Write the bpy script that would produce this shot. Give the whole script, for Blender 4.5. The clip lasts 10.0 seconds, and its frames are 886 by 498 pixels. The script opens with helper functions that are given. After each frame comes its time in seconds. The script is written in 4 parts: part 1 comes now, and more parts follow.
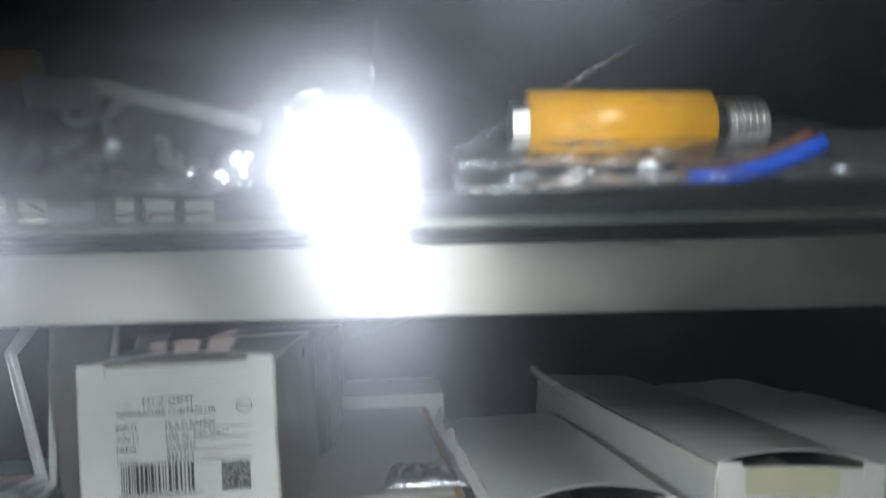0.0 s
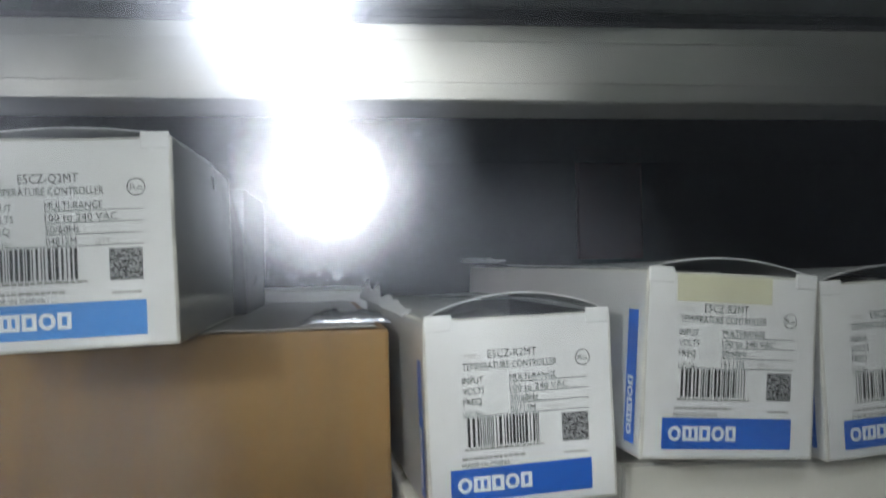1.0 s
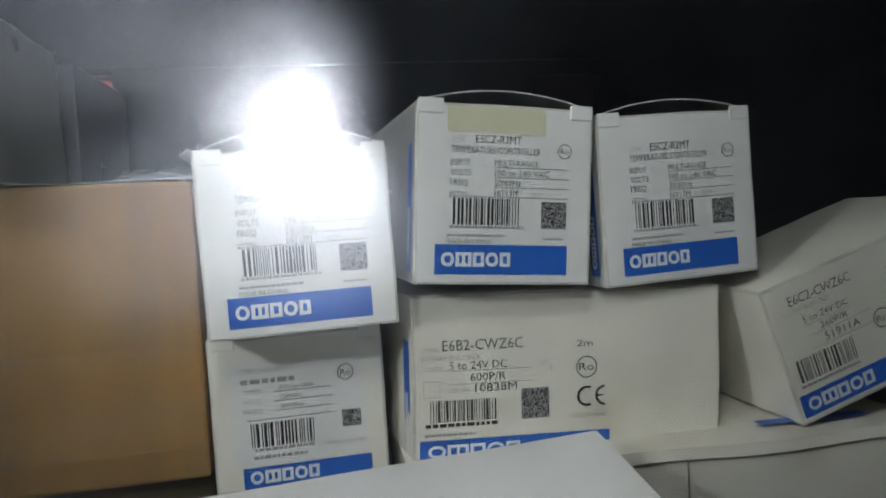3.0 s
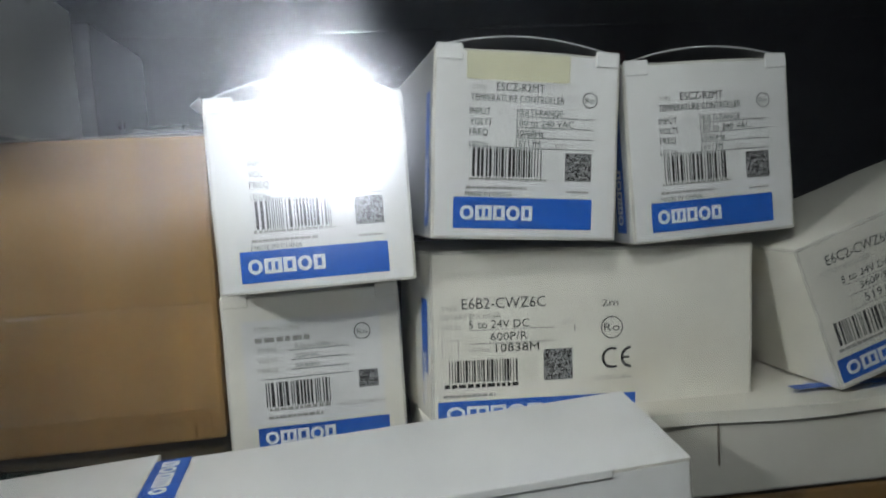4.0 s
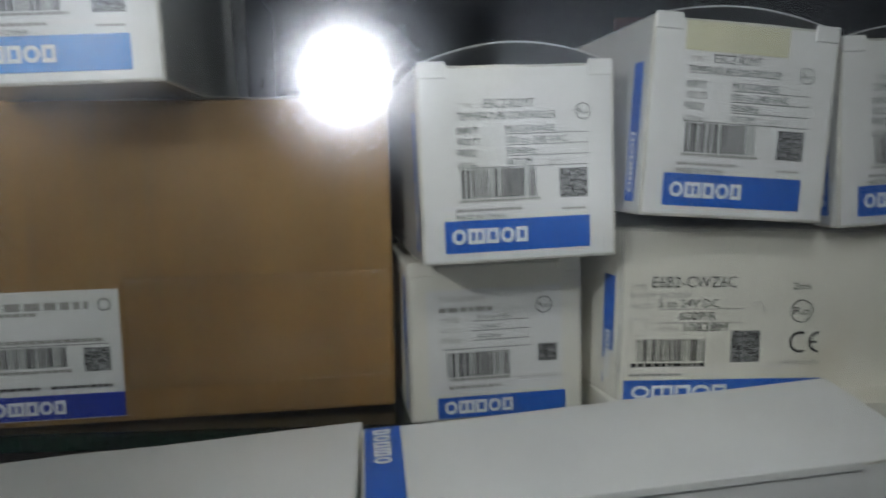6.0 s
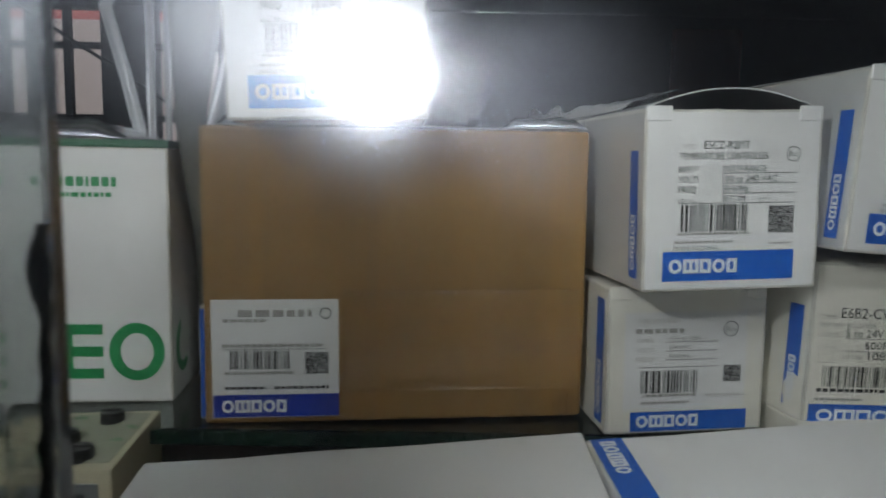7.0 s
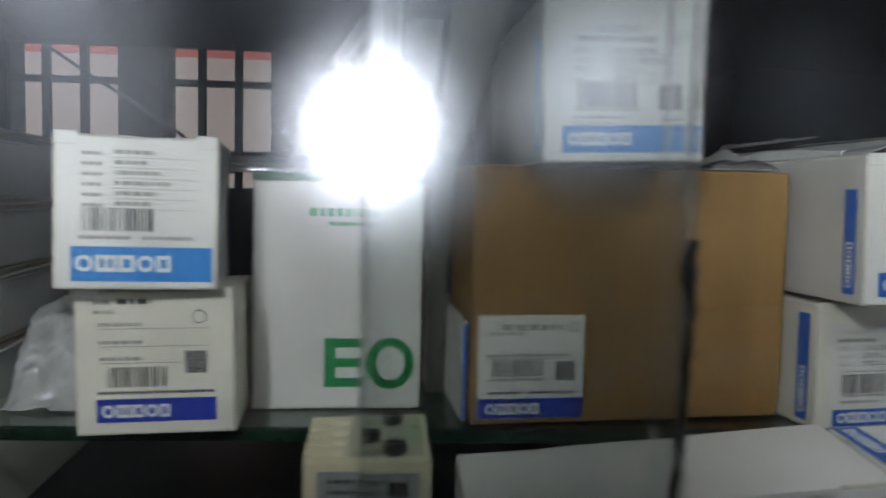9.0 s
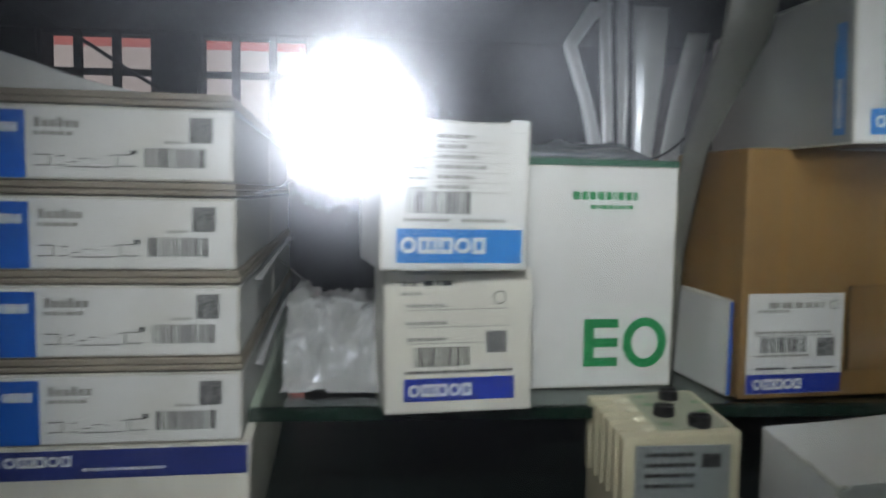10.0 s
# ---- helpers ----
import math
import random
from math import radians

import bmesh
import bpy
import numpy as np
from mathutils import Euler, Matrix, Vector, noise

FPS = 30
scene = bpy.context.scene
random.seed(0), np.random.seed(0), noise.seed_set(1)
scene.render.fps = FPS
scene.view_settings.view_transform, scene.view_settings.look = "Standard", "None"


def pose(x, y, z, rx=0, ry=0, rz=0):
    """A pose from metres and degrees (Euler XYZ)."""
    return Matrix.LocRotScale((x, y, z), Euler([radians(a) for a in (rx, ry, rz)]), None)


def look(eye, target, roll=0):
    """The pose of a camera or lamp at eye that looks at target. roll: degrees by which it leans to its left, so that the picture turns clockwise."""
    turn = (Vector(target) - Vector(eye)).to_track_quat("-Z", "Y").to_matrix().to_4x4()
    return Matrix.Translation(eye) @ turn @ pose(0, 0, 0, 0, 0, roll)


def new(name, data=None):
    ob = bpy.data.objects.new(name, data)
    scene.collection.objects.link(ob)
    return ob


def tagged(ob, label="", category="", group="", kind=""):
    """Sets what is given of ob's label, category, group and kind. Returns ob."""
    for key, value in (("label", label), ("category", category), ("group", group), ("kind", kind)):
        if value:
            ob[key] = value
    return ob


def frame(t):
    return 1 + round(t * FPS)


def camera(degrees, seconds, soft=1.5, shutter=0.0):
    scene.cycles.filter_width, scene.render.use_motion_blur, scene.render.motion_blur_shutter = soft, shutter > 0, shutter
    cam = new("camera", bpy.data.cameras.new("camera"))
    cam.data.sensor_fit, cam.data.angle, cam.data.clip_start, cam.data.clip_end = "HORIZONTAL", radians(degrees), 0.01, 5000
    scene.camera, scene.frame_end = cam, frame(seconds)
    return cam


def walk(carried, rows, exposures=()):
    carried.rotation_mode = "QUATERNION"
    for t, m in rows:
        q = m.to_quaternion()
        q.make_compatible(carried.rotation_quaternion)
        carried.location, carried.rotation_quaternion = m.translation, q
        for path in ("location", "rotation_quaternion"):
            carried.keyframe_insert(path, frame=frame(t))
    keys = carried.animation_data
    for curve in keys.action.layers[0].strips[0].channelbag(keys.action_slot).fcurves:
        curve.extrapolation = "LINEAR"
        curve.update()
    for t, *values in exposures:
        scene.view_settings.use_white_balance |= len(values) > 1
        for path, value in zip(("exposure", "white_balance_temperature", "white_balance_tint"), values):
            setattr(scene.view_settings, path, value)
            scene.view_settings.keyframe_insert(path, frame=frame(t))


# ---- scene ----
cam = camera(62.46, 10.0, soft=1.7, shutter=0.5)
PATH = [
    (0, (0.13245, -0.17991, 0.19933), (0.15098, 0.81937, 0.23222), -1.38),
    (0.1, (0.13268, -0.17708, 0.18461), (0.15256, 0.82156, 0.23288), -1.61),
    (0.2, (0.13365, -0.17539, 0.17108), (0.15633, 0.82263, 0.22974), -1.50),
    (0.3, (0.13526, -0.17307, 0.16170), (0.16364, 0.82437, 0.22722), -1.14),
    (0.5, (0.13650, -0.17096, 0.15508), (0.20636, 0.82609, 0.18691), -0.78),
    (1, (0.13936, -0.16002, 0.13459), (0.23573, 0.83513, 0.15411), -0.79),
    (1.5, (0.14805, -0.17980, 0.12707), (0.26054, 0.81384, 0.12172), -1.26),
    (2, (0.17300, -0.19590, 0.11377), (0.30249, 0.79568, 0.11822), -1.83),
    (2.5, (0.20130, -0.18221, 0.10227), (0.33057, 0.80895, 0.07257), -2.39),
    (4, (0.21032, -0.16601, 0.08279), (0.28426, 0.82902, 0.01600), -2.77),
    (4.5, (0.19969, -0.15287, 0.08108), (0.28313, 0.83686, -0.03498), -2.33),
    (5, (0.18327, -0.15552, 0.08265), (0.27043, 0.83389, -0.03346), -1.48),
    (5.2, (0.17906, -0.15495, 0.08291), (0.26498, 0.83397, -0.03819), -1.28),
    (6.3, (0.13314, -0.16047, 0.09107), (0.15343, 0.83272, -0.02367), -0.31),
    (6.5, (0.11726, -0.16487, 0.09396), (0.12448, 0.82851, -0.02065), 0.11),
    (7, (0.08560, -0.17501, 0.09795), (0.09799, 0.81800, -0.01944), 1.09),
    (7.5, (0.06259, -0.18531, 0.10356), (0.06973, 0.81003, 0.00745), 1.40),
    (8, (0.03684, -0.19518, 0.11146), (0.06286, 0.80065, 0.02395), 2.69),
    (8.5, (0.01957, -0.20344, 0.10196), (0.08891, 0.79032, 0.01443), 3.09),
    (9, (-0.03438, -0.21732, 0.09554), (0.02838, 0.77827, 0.02587), 1.40),
    (9.5, (-0.10095, -0.21768, 0.09606), (-0.02703, 0.77690, 0.02290), 0.75),
    (10, (-0.16367, -0.21569, 0.08868), (-0.07787, 0.77749, 0.00976), 0.98),
]
EXPOSURES = [(0.0, 0.12), (0.5, 0.22), (1.0, 0.16), (1.5, -0.12), (2.0, -0.13), (2.5, 0.0), (4.0, 0.42), (4.5, 0.5), (5.2, 0.2), (6.5, -0.22), (8.0, -0.28), (9.0, -0.15), (9.5, -0.12), (10.0, 0.26)]
walk(cam, [(t, look(eye, target, roll)) for t, eye, target, roll in PATH], EXPOSURES)

# ---- light: a dark room; fixed spots stand in for one moving hand torch ----
world = bpy.data.worlds.new("dark_room")
scene.world = world
world.use_nodes = True
world.node_tree.nodes["Background"].inputs[0].default_value = (0.5, 0.6, 0.8, 1)
world.node_tree.nodes["Background"].inputs[1].default_value = 0.004


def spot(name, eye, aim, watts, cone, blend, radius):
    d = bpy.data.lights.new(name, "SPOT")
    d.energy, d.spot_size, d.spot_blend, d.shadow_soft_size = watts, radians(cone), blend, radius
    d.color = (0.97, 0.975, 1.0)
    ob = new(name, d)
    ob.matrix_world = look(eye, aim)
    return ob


# narrow spots added along the shelf, each giving the moving torch's glare for a while
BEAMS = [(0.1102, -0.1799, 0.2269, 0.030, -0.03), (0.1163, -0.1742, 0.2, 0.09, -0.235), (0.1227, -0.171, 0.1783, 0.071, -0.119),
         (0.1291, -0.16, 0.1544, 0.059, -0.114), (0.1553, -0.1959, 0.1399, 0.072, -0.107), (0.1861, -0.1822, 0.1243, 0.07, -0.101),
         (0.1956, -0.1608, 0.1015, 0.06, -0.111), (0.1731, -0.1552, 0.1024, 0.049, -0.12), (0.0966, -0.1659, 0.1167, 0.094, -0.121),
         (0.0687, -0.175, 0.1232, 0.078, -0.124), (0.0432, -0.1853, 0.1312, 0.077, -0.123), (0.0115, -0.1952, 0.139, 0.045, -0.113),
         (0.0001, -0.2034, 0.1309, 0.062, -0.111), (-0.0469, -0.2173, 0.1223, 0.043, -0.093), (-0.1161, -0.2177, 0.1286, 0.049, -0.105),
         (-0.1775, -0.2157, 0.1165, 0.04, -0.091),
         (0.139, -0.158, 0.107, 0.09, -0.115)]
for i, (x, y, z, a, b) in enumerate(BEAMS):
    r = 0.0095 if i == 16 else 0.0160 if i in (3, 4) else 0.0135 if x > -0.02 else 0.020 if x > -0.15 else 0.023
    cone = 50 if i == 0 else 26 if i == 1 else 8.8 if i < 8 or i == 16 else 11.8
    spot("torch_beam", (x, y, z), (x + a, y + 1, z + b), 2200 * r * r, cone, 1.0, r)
# added fill spots, set where the glass doesn't mirror them into view
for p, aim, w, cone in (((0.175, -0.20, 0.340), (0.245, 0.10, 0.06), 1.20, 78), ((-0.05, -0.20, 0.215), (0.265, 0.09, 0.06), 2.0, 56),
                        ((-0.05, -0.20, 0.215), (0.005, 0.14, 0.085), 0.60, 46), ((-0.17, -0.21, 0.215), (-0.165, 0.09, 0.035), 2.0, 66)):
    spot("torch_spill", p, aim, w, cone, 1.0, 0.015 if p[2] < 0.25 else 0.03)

# ---- materials ----


def mat(name, color, rough=0.6, metal=0.0, var=0.12, scale=60.0, bump=0.1, bscale=400.0, coat=0.0, spec=0.5, stretch=(1, 1, 1), stain=None):
    m = bpy.data.materials.new(name)
    m.use_nodes = True
    n, l = m.node_tree.nodes, m.node_tree.links
    b = n["Principled BSDF"]
    b.inputs["Roughness"].default_value, b.inputs["Metallic"].default_value = rough, metal
    b.inputs["Coat Weight"].default_value, b.inputs["Coat Roughness"].default_value = coat, 0.22
    b.inputs["Specular IOR Level"].default_value = spec
    tc = n.new("ShaderNodeTexCoord")
    mp = n.new("ShaderNodeMapping")
    mp.inputs["Scale"].default_value = stretch
    l.new(tc.outputs["Object"], mp.inputs[0])
    big = n.new("ShaderNodeTexNoise")
    big.inputs["Scale"].default_value, big.inputs["Detail"].default_value = scale, 5
    fine = n.new("ShaderNodeTexNoise")
    fine.inputs["Scale"].default_value, fine.inputs["Detail"].default_value = bscale, 3
    for t in (big, fine):
        l.new(mp.outputs[0], t.inputs["Vector"])
    ramp = n.new("ShaderNodeMapRange")
    ramp.inputs["From Min"].default_value, ramp.inputs["From Max"].default_value = 0.3, 0.7
    ramp.inputs["To Min"].default_value, ramp.inputs["To Max"].default_value = 1 - var, 1 + var * 0.5
    l.new(big.outputs["Fac"], ramp.inputs["Value"])
    mul = n.new("ShaderNodeVectorMath")
    mul.operation = "MULTIPLY"
    mul.inputs[0].default_value = color
    l.new(ramp.outputs[0], mul.inputs[1])
    out = mul.outputs[0]
    if stain:
        sp = n.new("ShaderNodeTexNoise")
        sp.inputs["Scale"].default_value, sp.inputs["Detail"].default_value = 22, 6
        l.new(mp.outputs[0], sp.inputs["Vector"])
        sr = n.new("ShaderNodeMapRange")
        sr.inputs["From Min"].default_value, sr.inputs["From Max"].default_value = 0.56, 0.72
        sr.inputs["To Max"].default_value = 0.5
        l.new(sp.outputs["Fac"], sr.inputs["Value"])
        mx = n.new("ShaderNodeMix")
        mx.data_type = "RGBA"
        l.new(sr.outputs[0], mx.inputs["Factor"])
        l.new(out, mx.inputs["A"])
        mx.inputs["B"].default_value = (*stain, 1)
        out = mx.outputs["Result"]
    l.new(out, b.inputs["Base Color"])
    if bump:
        bp = n.new("ShaderNodeBump")
        bp.inputs["Strength"].default_value, bp.inputs["Distance"].default_value = bump, 0.0004
        l.new(fine.outputs["Fac"], bp.inputs["Height"])
        l.new(bp.outputs[0], b.inputs["Normal"])
    rr = n.new("ShaderNodeMapRange")
    rr.inputs["To Min"].default_value, rr.inputs["To Max"].default_value = max(rough - 0.08, 0.02), min(rough + 0.1, 1)
    l.new(fine.outputs["Fac"], rr.inputs["Value"])
    l.new(rr.outputs[0], b.inputs["Roughness"])
    return m


def glass(name, tint, haze, dust=0.0, ior=1.5, gloss=0.17, share=0.3, spread=0.25):
    """Clear glass with a greasy film that scatters light, and specks of dust."""
    m = bpy.data.materials.new(name)
    m.use_nodes = True
    n, l = m.node_tree.nodes, m.node_tree.links
    n.remove(n["Principled BSDF"])
    g = n.new("ShaderNodeBsdfGlass")
    g.inputs["Color"].default_value, g.inputs["Roughness"].default_value, g.inputs["IOR"].default_value = (*tint, 1), 0.0, ior
    film = n.new("ShaderNodeBsdfGlossy")
    film.inputs["Roughness"].default_value = spread
    film.inputs["Color"].default_value = (0.80, 0.86, 1.0, 1)
    near = n.new("ShaderNodeBsdfGlossy")
    near.inputs["Roughness"].default_value = gloss
    near.distribution = "BECKMANN"
    both = n.new("ShaderNodeMixShader")
    both.inputs[0].default_value = share
    l.new(film.outputs[0], both.inputs[1])
    l.new(near.outputs[0], both.inputs[2])
    tc, sm = n.new("ShaderNodeTexCoord"), n.new("ShaderNodeTexNoise")
    sm.inputs["Scale"].default_value, sm.inputs["Detail"].default_value = 30, 6
    mp = n.new("ShaderNodeMapping")
    mp.inputs["Scale"].default_value = (1, 1, 0.35)
    l.new(tc.outputs["Object"], mp.inputs[0])
    l.new(mp.outputs[0], sm.inputs["Vector"])
    mr = n.new("ShaderNodeMapRange")
    mr.inputs["From Min"].default_value, mr.inputs["From Max"].default_value = 0.3, 0.75
    mr.inputs["To Min"].default_value, mr.inputs["To Max"].default_value = haze * 0.6, haze * 1.5
    l.new(sm.outputs["Fac"], mr.inputs["Value"])
    mix = n.new("ShaderNodeMixShader")
    l.new(mr.outputs[0], mix.inputs[0])
    l.new(g.outputs[0], mix.inputs[1])
    l.new(both.outputs[0], mix.inputs[2])
    last = mix
    if dust:
        df, m2 = n.new("ShaderNodeBsdfDiffuse"), n.new("ShaderNodeMixShader")
        m2.inputs[0].default_value = dust
        l.new(mix.outputs[0], m2.inputs[1])
        l.new(df.outputs[0], m2.inputs[2])
        last = m2
    l.new(last.outputs[0], n["Material Output"].inputs[0])
    return m


def glow(name, color, strength, scale=3.0, second=None):
    m = bpy.data.materials.new(name)
    m.use_nodes = True
    n, l = m.node_tree.nodes, m.node_tree.links
    n.remove(n["Principled BSDF"])
    e = n.new("ShaderNodeEmission")
    e.inputs["Strength"].default_value = strength
    tc, no, mx = n.new("ShaderNodeTexCoord"), n.new("ShaderNodeTexNoise"), n.new("ShaderNodeMix")
    mx.data_type = "RGBA"
    no.inputs["Scale"].default_value = scale
    l.new(tc.outputs["Object"], no.inputs["Vector"])
    l.new(no.outputs["Fac"], mx.inputs["Factor"])
    mx.inputs["A"].default_value, mx.inputs["B"].default_value = (*color, 1), (*(second or color), 1)
    l.new(mx.outputs["Result"], e.inputs["Color"])
    l.new(e.outputs[0], n["Material Output"].inputs[0])
    return m


WHITE = mat("white_coated_carton", (0.78, 0.78, 0.77), 0.42, var=0.07, scale=35, bump=0.06, bscale=900, coat=0.25, stain=(0.66, 0.64, 0.58))
# film wrap for sides and flaps; shade at grazing angles is in its colour
WRAPPED = mat("film_wrapped_shaded_carton", (0.64, 0.645, 0.64), 0.35, var=0.08, scale=35, bump=0.5, bscale=45, coat=1.0)
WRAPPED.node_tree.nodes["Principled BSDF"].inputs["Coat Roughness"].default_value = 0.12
# same wrap with more shade put into the colour
SHADEWRAP = mat("film_wrapped_deep_shaded_carton", (0.40, 0.40, 0.385), 0.3, var=0.2, scale=30, bump=0.6, bscale=40, coat=1.0)
SHADEWRAP.node_tree.nodes["Principled BSDF"].inputs["Coat Roughness"].default_value = 0.1
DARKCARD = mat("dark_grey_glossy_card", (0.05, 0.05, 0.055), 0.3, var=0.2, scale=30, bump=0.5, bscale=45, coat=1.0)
CREAM = mat("yellowed_carton", (0.80, 0.775, 0.69), 0.5, var=0.09, scale=40, bump=0.08, bscale=900, coat=0.1, stain=(0.6, 0.55, 0.44))
WORN = mat("worn_carton_edge", (0.62, 0.60, 0.54), 0.7, var=0.35, scale=120, bump=0.3, bscale=500, stain=(0.33, 0.29, 0.23))
GREYBOARD = mat("grey_board_inside", (0.29, 0.25, 0.20), 0.8, var=0.15, bump=0.15)
KRAFT = mat("brown_corrugated_card", (0.27, 0.153, 0.048), 0.62, var=0.17, scale=14, bump=0.12, bscale=260, stretch=(6, 6, 0.35), stain=(0.20, 0.105, 0.026))
# grey board with the shade of a closed carton put into its colour
INNER = mat("shaded_grey_board_inside", (0.085, 0.082, 0.078), 0.85, var=0.15, bump=0.15)
BLUE = mat("blue_print", (0.012, 0.115, 0.52), 0.4, var=0.06, bump=0.03, coat=0.2)
SKYBLUE = mat("light_blue_print", (0.03, 0.24, 0.68), 0.4, var=0.06, bump=0.03, coat=0.2)
NAVY = mat("navy_print", (0.02, 0.035, 0.20), 0.45, var=0.08, bump=0.03)
ROYAL = mat("royal_blue_print", (0.015, 0.04, 0.36), 0.42, var=0.06, bump=0.03)
INK = mat("black_ink", (0.035, 0.035, 0.035), 0.55, var=0.1, bump=0.0)
PALEINK = mat("pale_grey_ink", (0.33, 0.32, 0.30), 0.55, var=0.1, bump=0.0)
INKWHITE = mat("white_print", (0.80, 0.82, 0.84), 0.45, var=0.03, bump=0.0)
GREYPATCH = mat("grey_printed_patch", (0.23, 0.23, 0.23), 0.55, var=0.97, scale=1300, bump=0.0)
GREYPATCH.node_tree.nodes["Map Range"].inputs["From Min"].default_value = 0.44
GREYPATCH.node_tree.nodes["Map Range"].inputs["From Max"].default_value = 0.56
GREEN = mat("green_print", (0.015, 0.27, 0.085), 0.45, var=0.08, bump=0.03)
DEEPGREEN = mat("dark_green_card", (0.012, 0.11, 0.05), 0.5, var=0.1)
GLASSEDGE = mat("green_glass_edge", (0.006, 0.026, 0.015), 0.25, var=0.3, scale=60, bump=0.1, coat=0.6)
ALU = mat("brushed_aluminium", (0.60, 0.585, 0.555), 0.33, metal=0.95, var=0.10, scale=8, bump=0.25, bscale=120, stretch=(0.35, 14, 14))
BLACK = mat("black_painted_board", (0.010, 0.016, 0.014), 0.35, var=0.3, scale=30, bump=0.1)
# near-black: the darkness of the unlit room is put into this colour
DARK = mat("unlit_room_black", (0.014, 0.014, 0.016), 0.9, var=0.3, scale=3, bump=0.03, bscale=60, spec=0.2)
BEIGE = mat("beige_moulded_plastic", (0.62, 0.56, 0.40), 0.45, var=0.07, scale=50, bump=0.08, bscale=700, stain=(0.5, 0.43, 0.27))
BLACKP = mat("black_plastic", (0.015, 0.015, 0.016), 0.4, var=0.2)
GREYLABEL = mat("silver_grey_label", (0.27, 0.29, 0.29), 0.4, var=0.12, scale=80)
DARKFILM = mat("darkened_wrinkled_film", (0.022, 0.022, 0.024), 0.14, var=0.4, scale=200, bump=0.8, bscale=500, coat=1.0)
ORANGE = mat("orange_plastic", (0.88, 0.44, 0.02), 0.35, var=0.07, bump=0.04, coat=0.3)
SATIN = mat("satin_metal_strip", (0.82, 0.82, 0.80), 0.45, metal=0.3, var=0.1, bump=0.1)
CHROME = mat("nickel_plated_metal", (0.75, 0.75, 0.74), 0.38, metal=1.0, var=0.1, bump=0.1)
BROWNWIRE = mat("brown_wire_sleeve", (0.16, 0.06, 0.025), 0.45)
BLUEWIRE = mat("blue_wire_sleeve", (0.01, 0.08, 0.55), 0.4)
PAPER = mat("crumpled_white_paper", (0.72, 0.73, 0.74), 0.5, var=0.12, scale=40, bump=0.3, bscale=120, coat=0.3)
MAROON = mat("dark_red_paint", (0.10, 0.012, 0.012), 0.6, var=0.2, scale=10)
TAPE = mat("yellowed_tape", (0.66, 0.64, 0.46), 0.35, var=0.08, coat=0.3)
PANE = glass("greasy_window_glass", (0.97, 0.99, 0.98), 0.13, 0.0008, 1.5, 0.16, 0.42, 0.255)
SHELFGLASS = glass("green_shelf_glass", (0.89, 0.95, 0.92), 0.02, 0.0006)
# small diffuse share makes the upper shelf paler
HAZYGLASS = glass("hazy_shelf_glass", (0.89, 0.95, 0.92), 0.05, 0.016, 1.5, 0.2, 0.4)
WRAPFILM = glass("shiny_wrapping_film", (0.98, 0.98, 0.98), 0.5, 0.03, 1.2, 0.09, 0.8)
BAG = glass("clear_bag_film", (0.98, 0.98, 0.98), 0.28, 0.03, 1.3, 0.07, 0.8)
GUARD = glass("scuffed_clear_strip", (0.98, 0.98, 0.98), 0.05, 0.03, 1.06)
CLEARTAPE = glass("clear_packing_tape", (0.95, 0.94, 0.90), 0.05, 0.004, 1.15, 0.09, 0.6)
# strong white share: the shelf's bright reflection is put into the bag's colour
CRINKLE = glass("crinkled_bag_film", (0.97, 0.97, 0.97), 0.55, 0.34, 1.3, 0.09, 0.7)
STRIPFILM = glass("cloudy_strip_film", (0.97, 0.97, 0.97), 0.35, 0.42, 1.2)
OLIVE = mat("dull_olive_plastic", (0.14, 0.14, 0.12), 0.35, var=0.25, scale=40, bump=0.3, bscale=60)
PANEL = mat("grey_green_panel", (0.37, 0.38, 0.29), 0.5, var=0.12, scale=60, bump=0.05)
TERMINAL = mat("pale_cream_plastic", (0.74, 0.70, 0.54), 0.4, var=0.05, bump=0.03)
PACKTAPE = mat("dull_packing_tape", (0.40, 0.37, 0.33), 0.3, var=0.12, scale=50, bump=0.2, bscale=160, coat=0.5)
SKY = glow("hazy_evening_light", (0.74, 0.62, 0.60), 0.52, 2.0, (0.60, 0.50, 0.50))
ROOF = glow("red_roof_in_haze", (0.72, 0.17, 0.16), 0.52, 3.0, (0.60, 0.27, 0.25))

# ---- building helpers ----


def part(name, bm, material, parent=None, label="", smooth=False):
    """Links a bmesh as one mesh object under a thing or a part."""
    me = bpy.data.meshes.new(name)
    bm.normal_update()
    bm.to_mesh(me)
    bm.free()
    for m in material if isinstance(material, (list, tuple)) else [material]:
        me.materials.append(m)
    if smooth:
        me.polygons.foreach_set("use_smooth", [True] * len(me.polygons))
    ob = new(name, me)
    if parent:
        ob.parent = parent
    if label:
        ob["label"] = label
    if material in (WRAPFILM, PANE, SHELFGLASS, HAZYGLASS, BAG, GUARD, CLEARTAPE, STRIPFILM, CRINKLE):
        ob.visible_shadow = False
    if name in ("printed_text", "faint_print", "label_print", "top_print", "printed_bars"):
        ob["kind"] = "stuff"
    return ob


def box_into(bm, x0, y0, z0, x1, y1, z1, bevel=0.0, segs=2):
    r = bmesh.ops.create_cube(bm, size=1.0)
    vs = r["verts"]
    for v in vs:
        v.co = Vector(((x0 + x1) / 2 + v.co.x * (x1 - x0), (y0 + y1) / 2 + v.co.y * (y1 - y0), (z0 + z1) / 2 + v.co.z * (z1 - z0)))
    if bevel:
        es = list({e for v in vs for e in v.link_edges})
        bmesh.ops.bevel(bm, geom=es, offset=bevel, segments=segs, affect="EDGES", profile=0.6)
    return bm


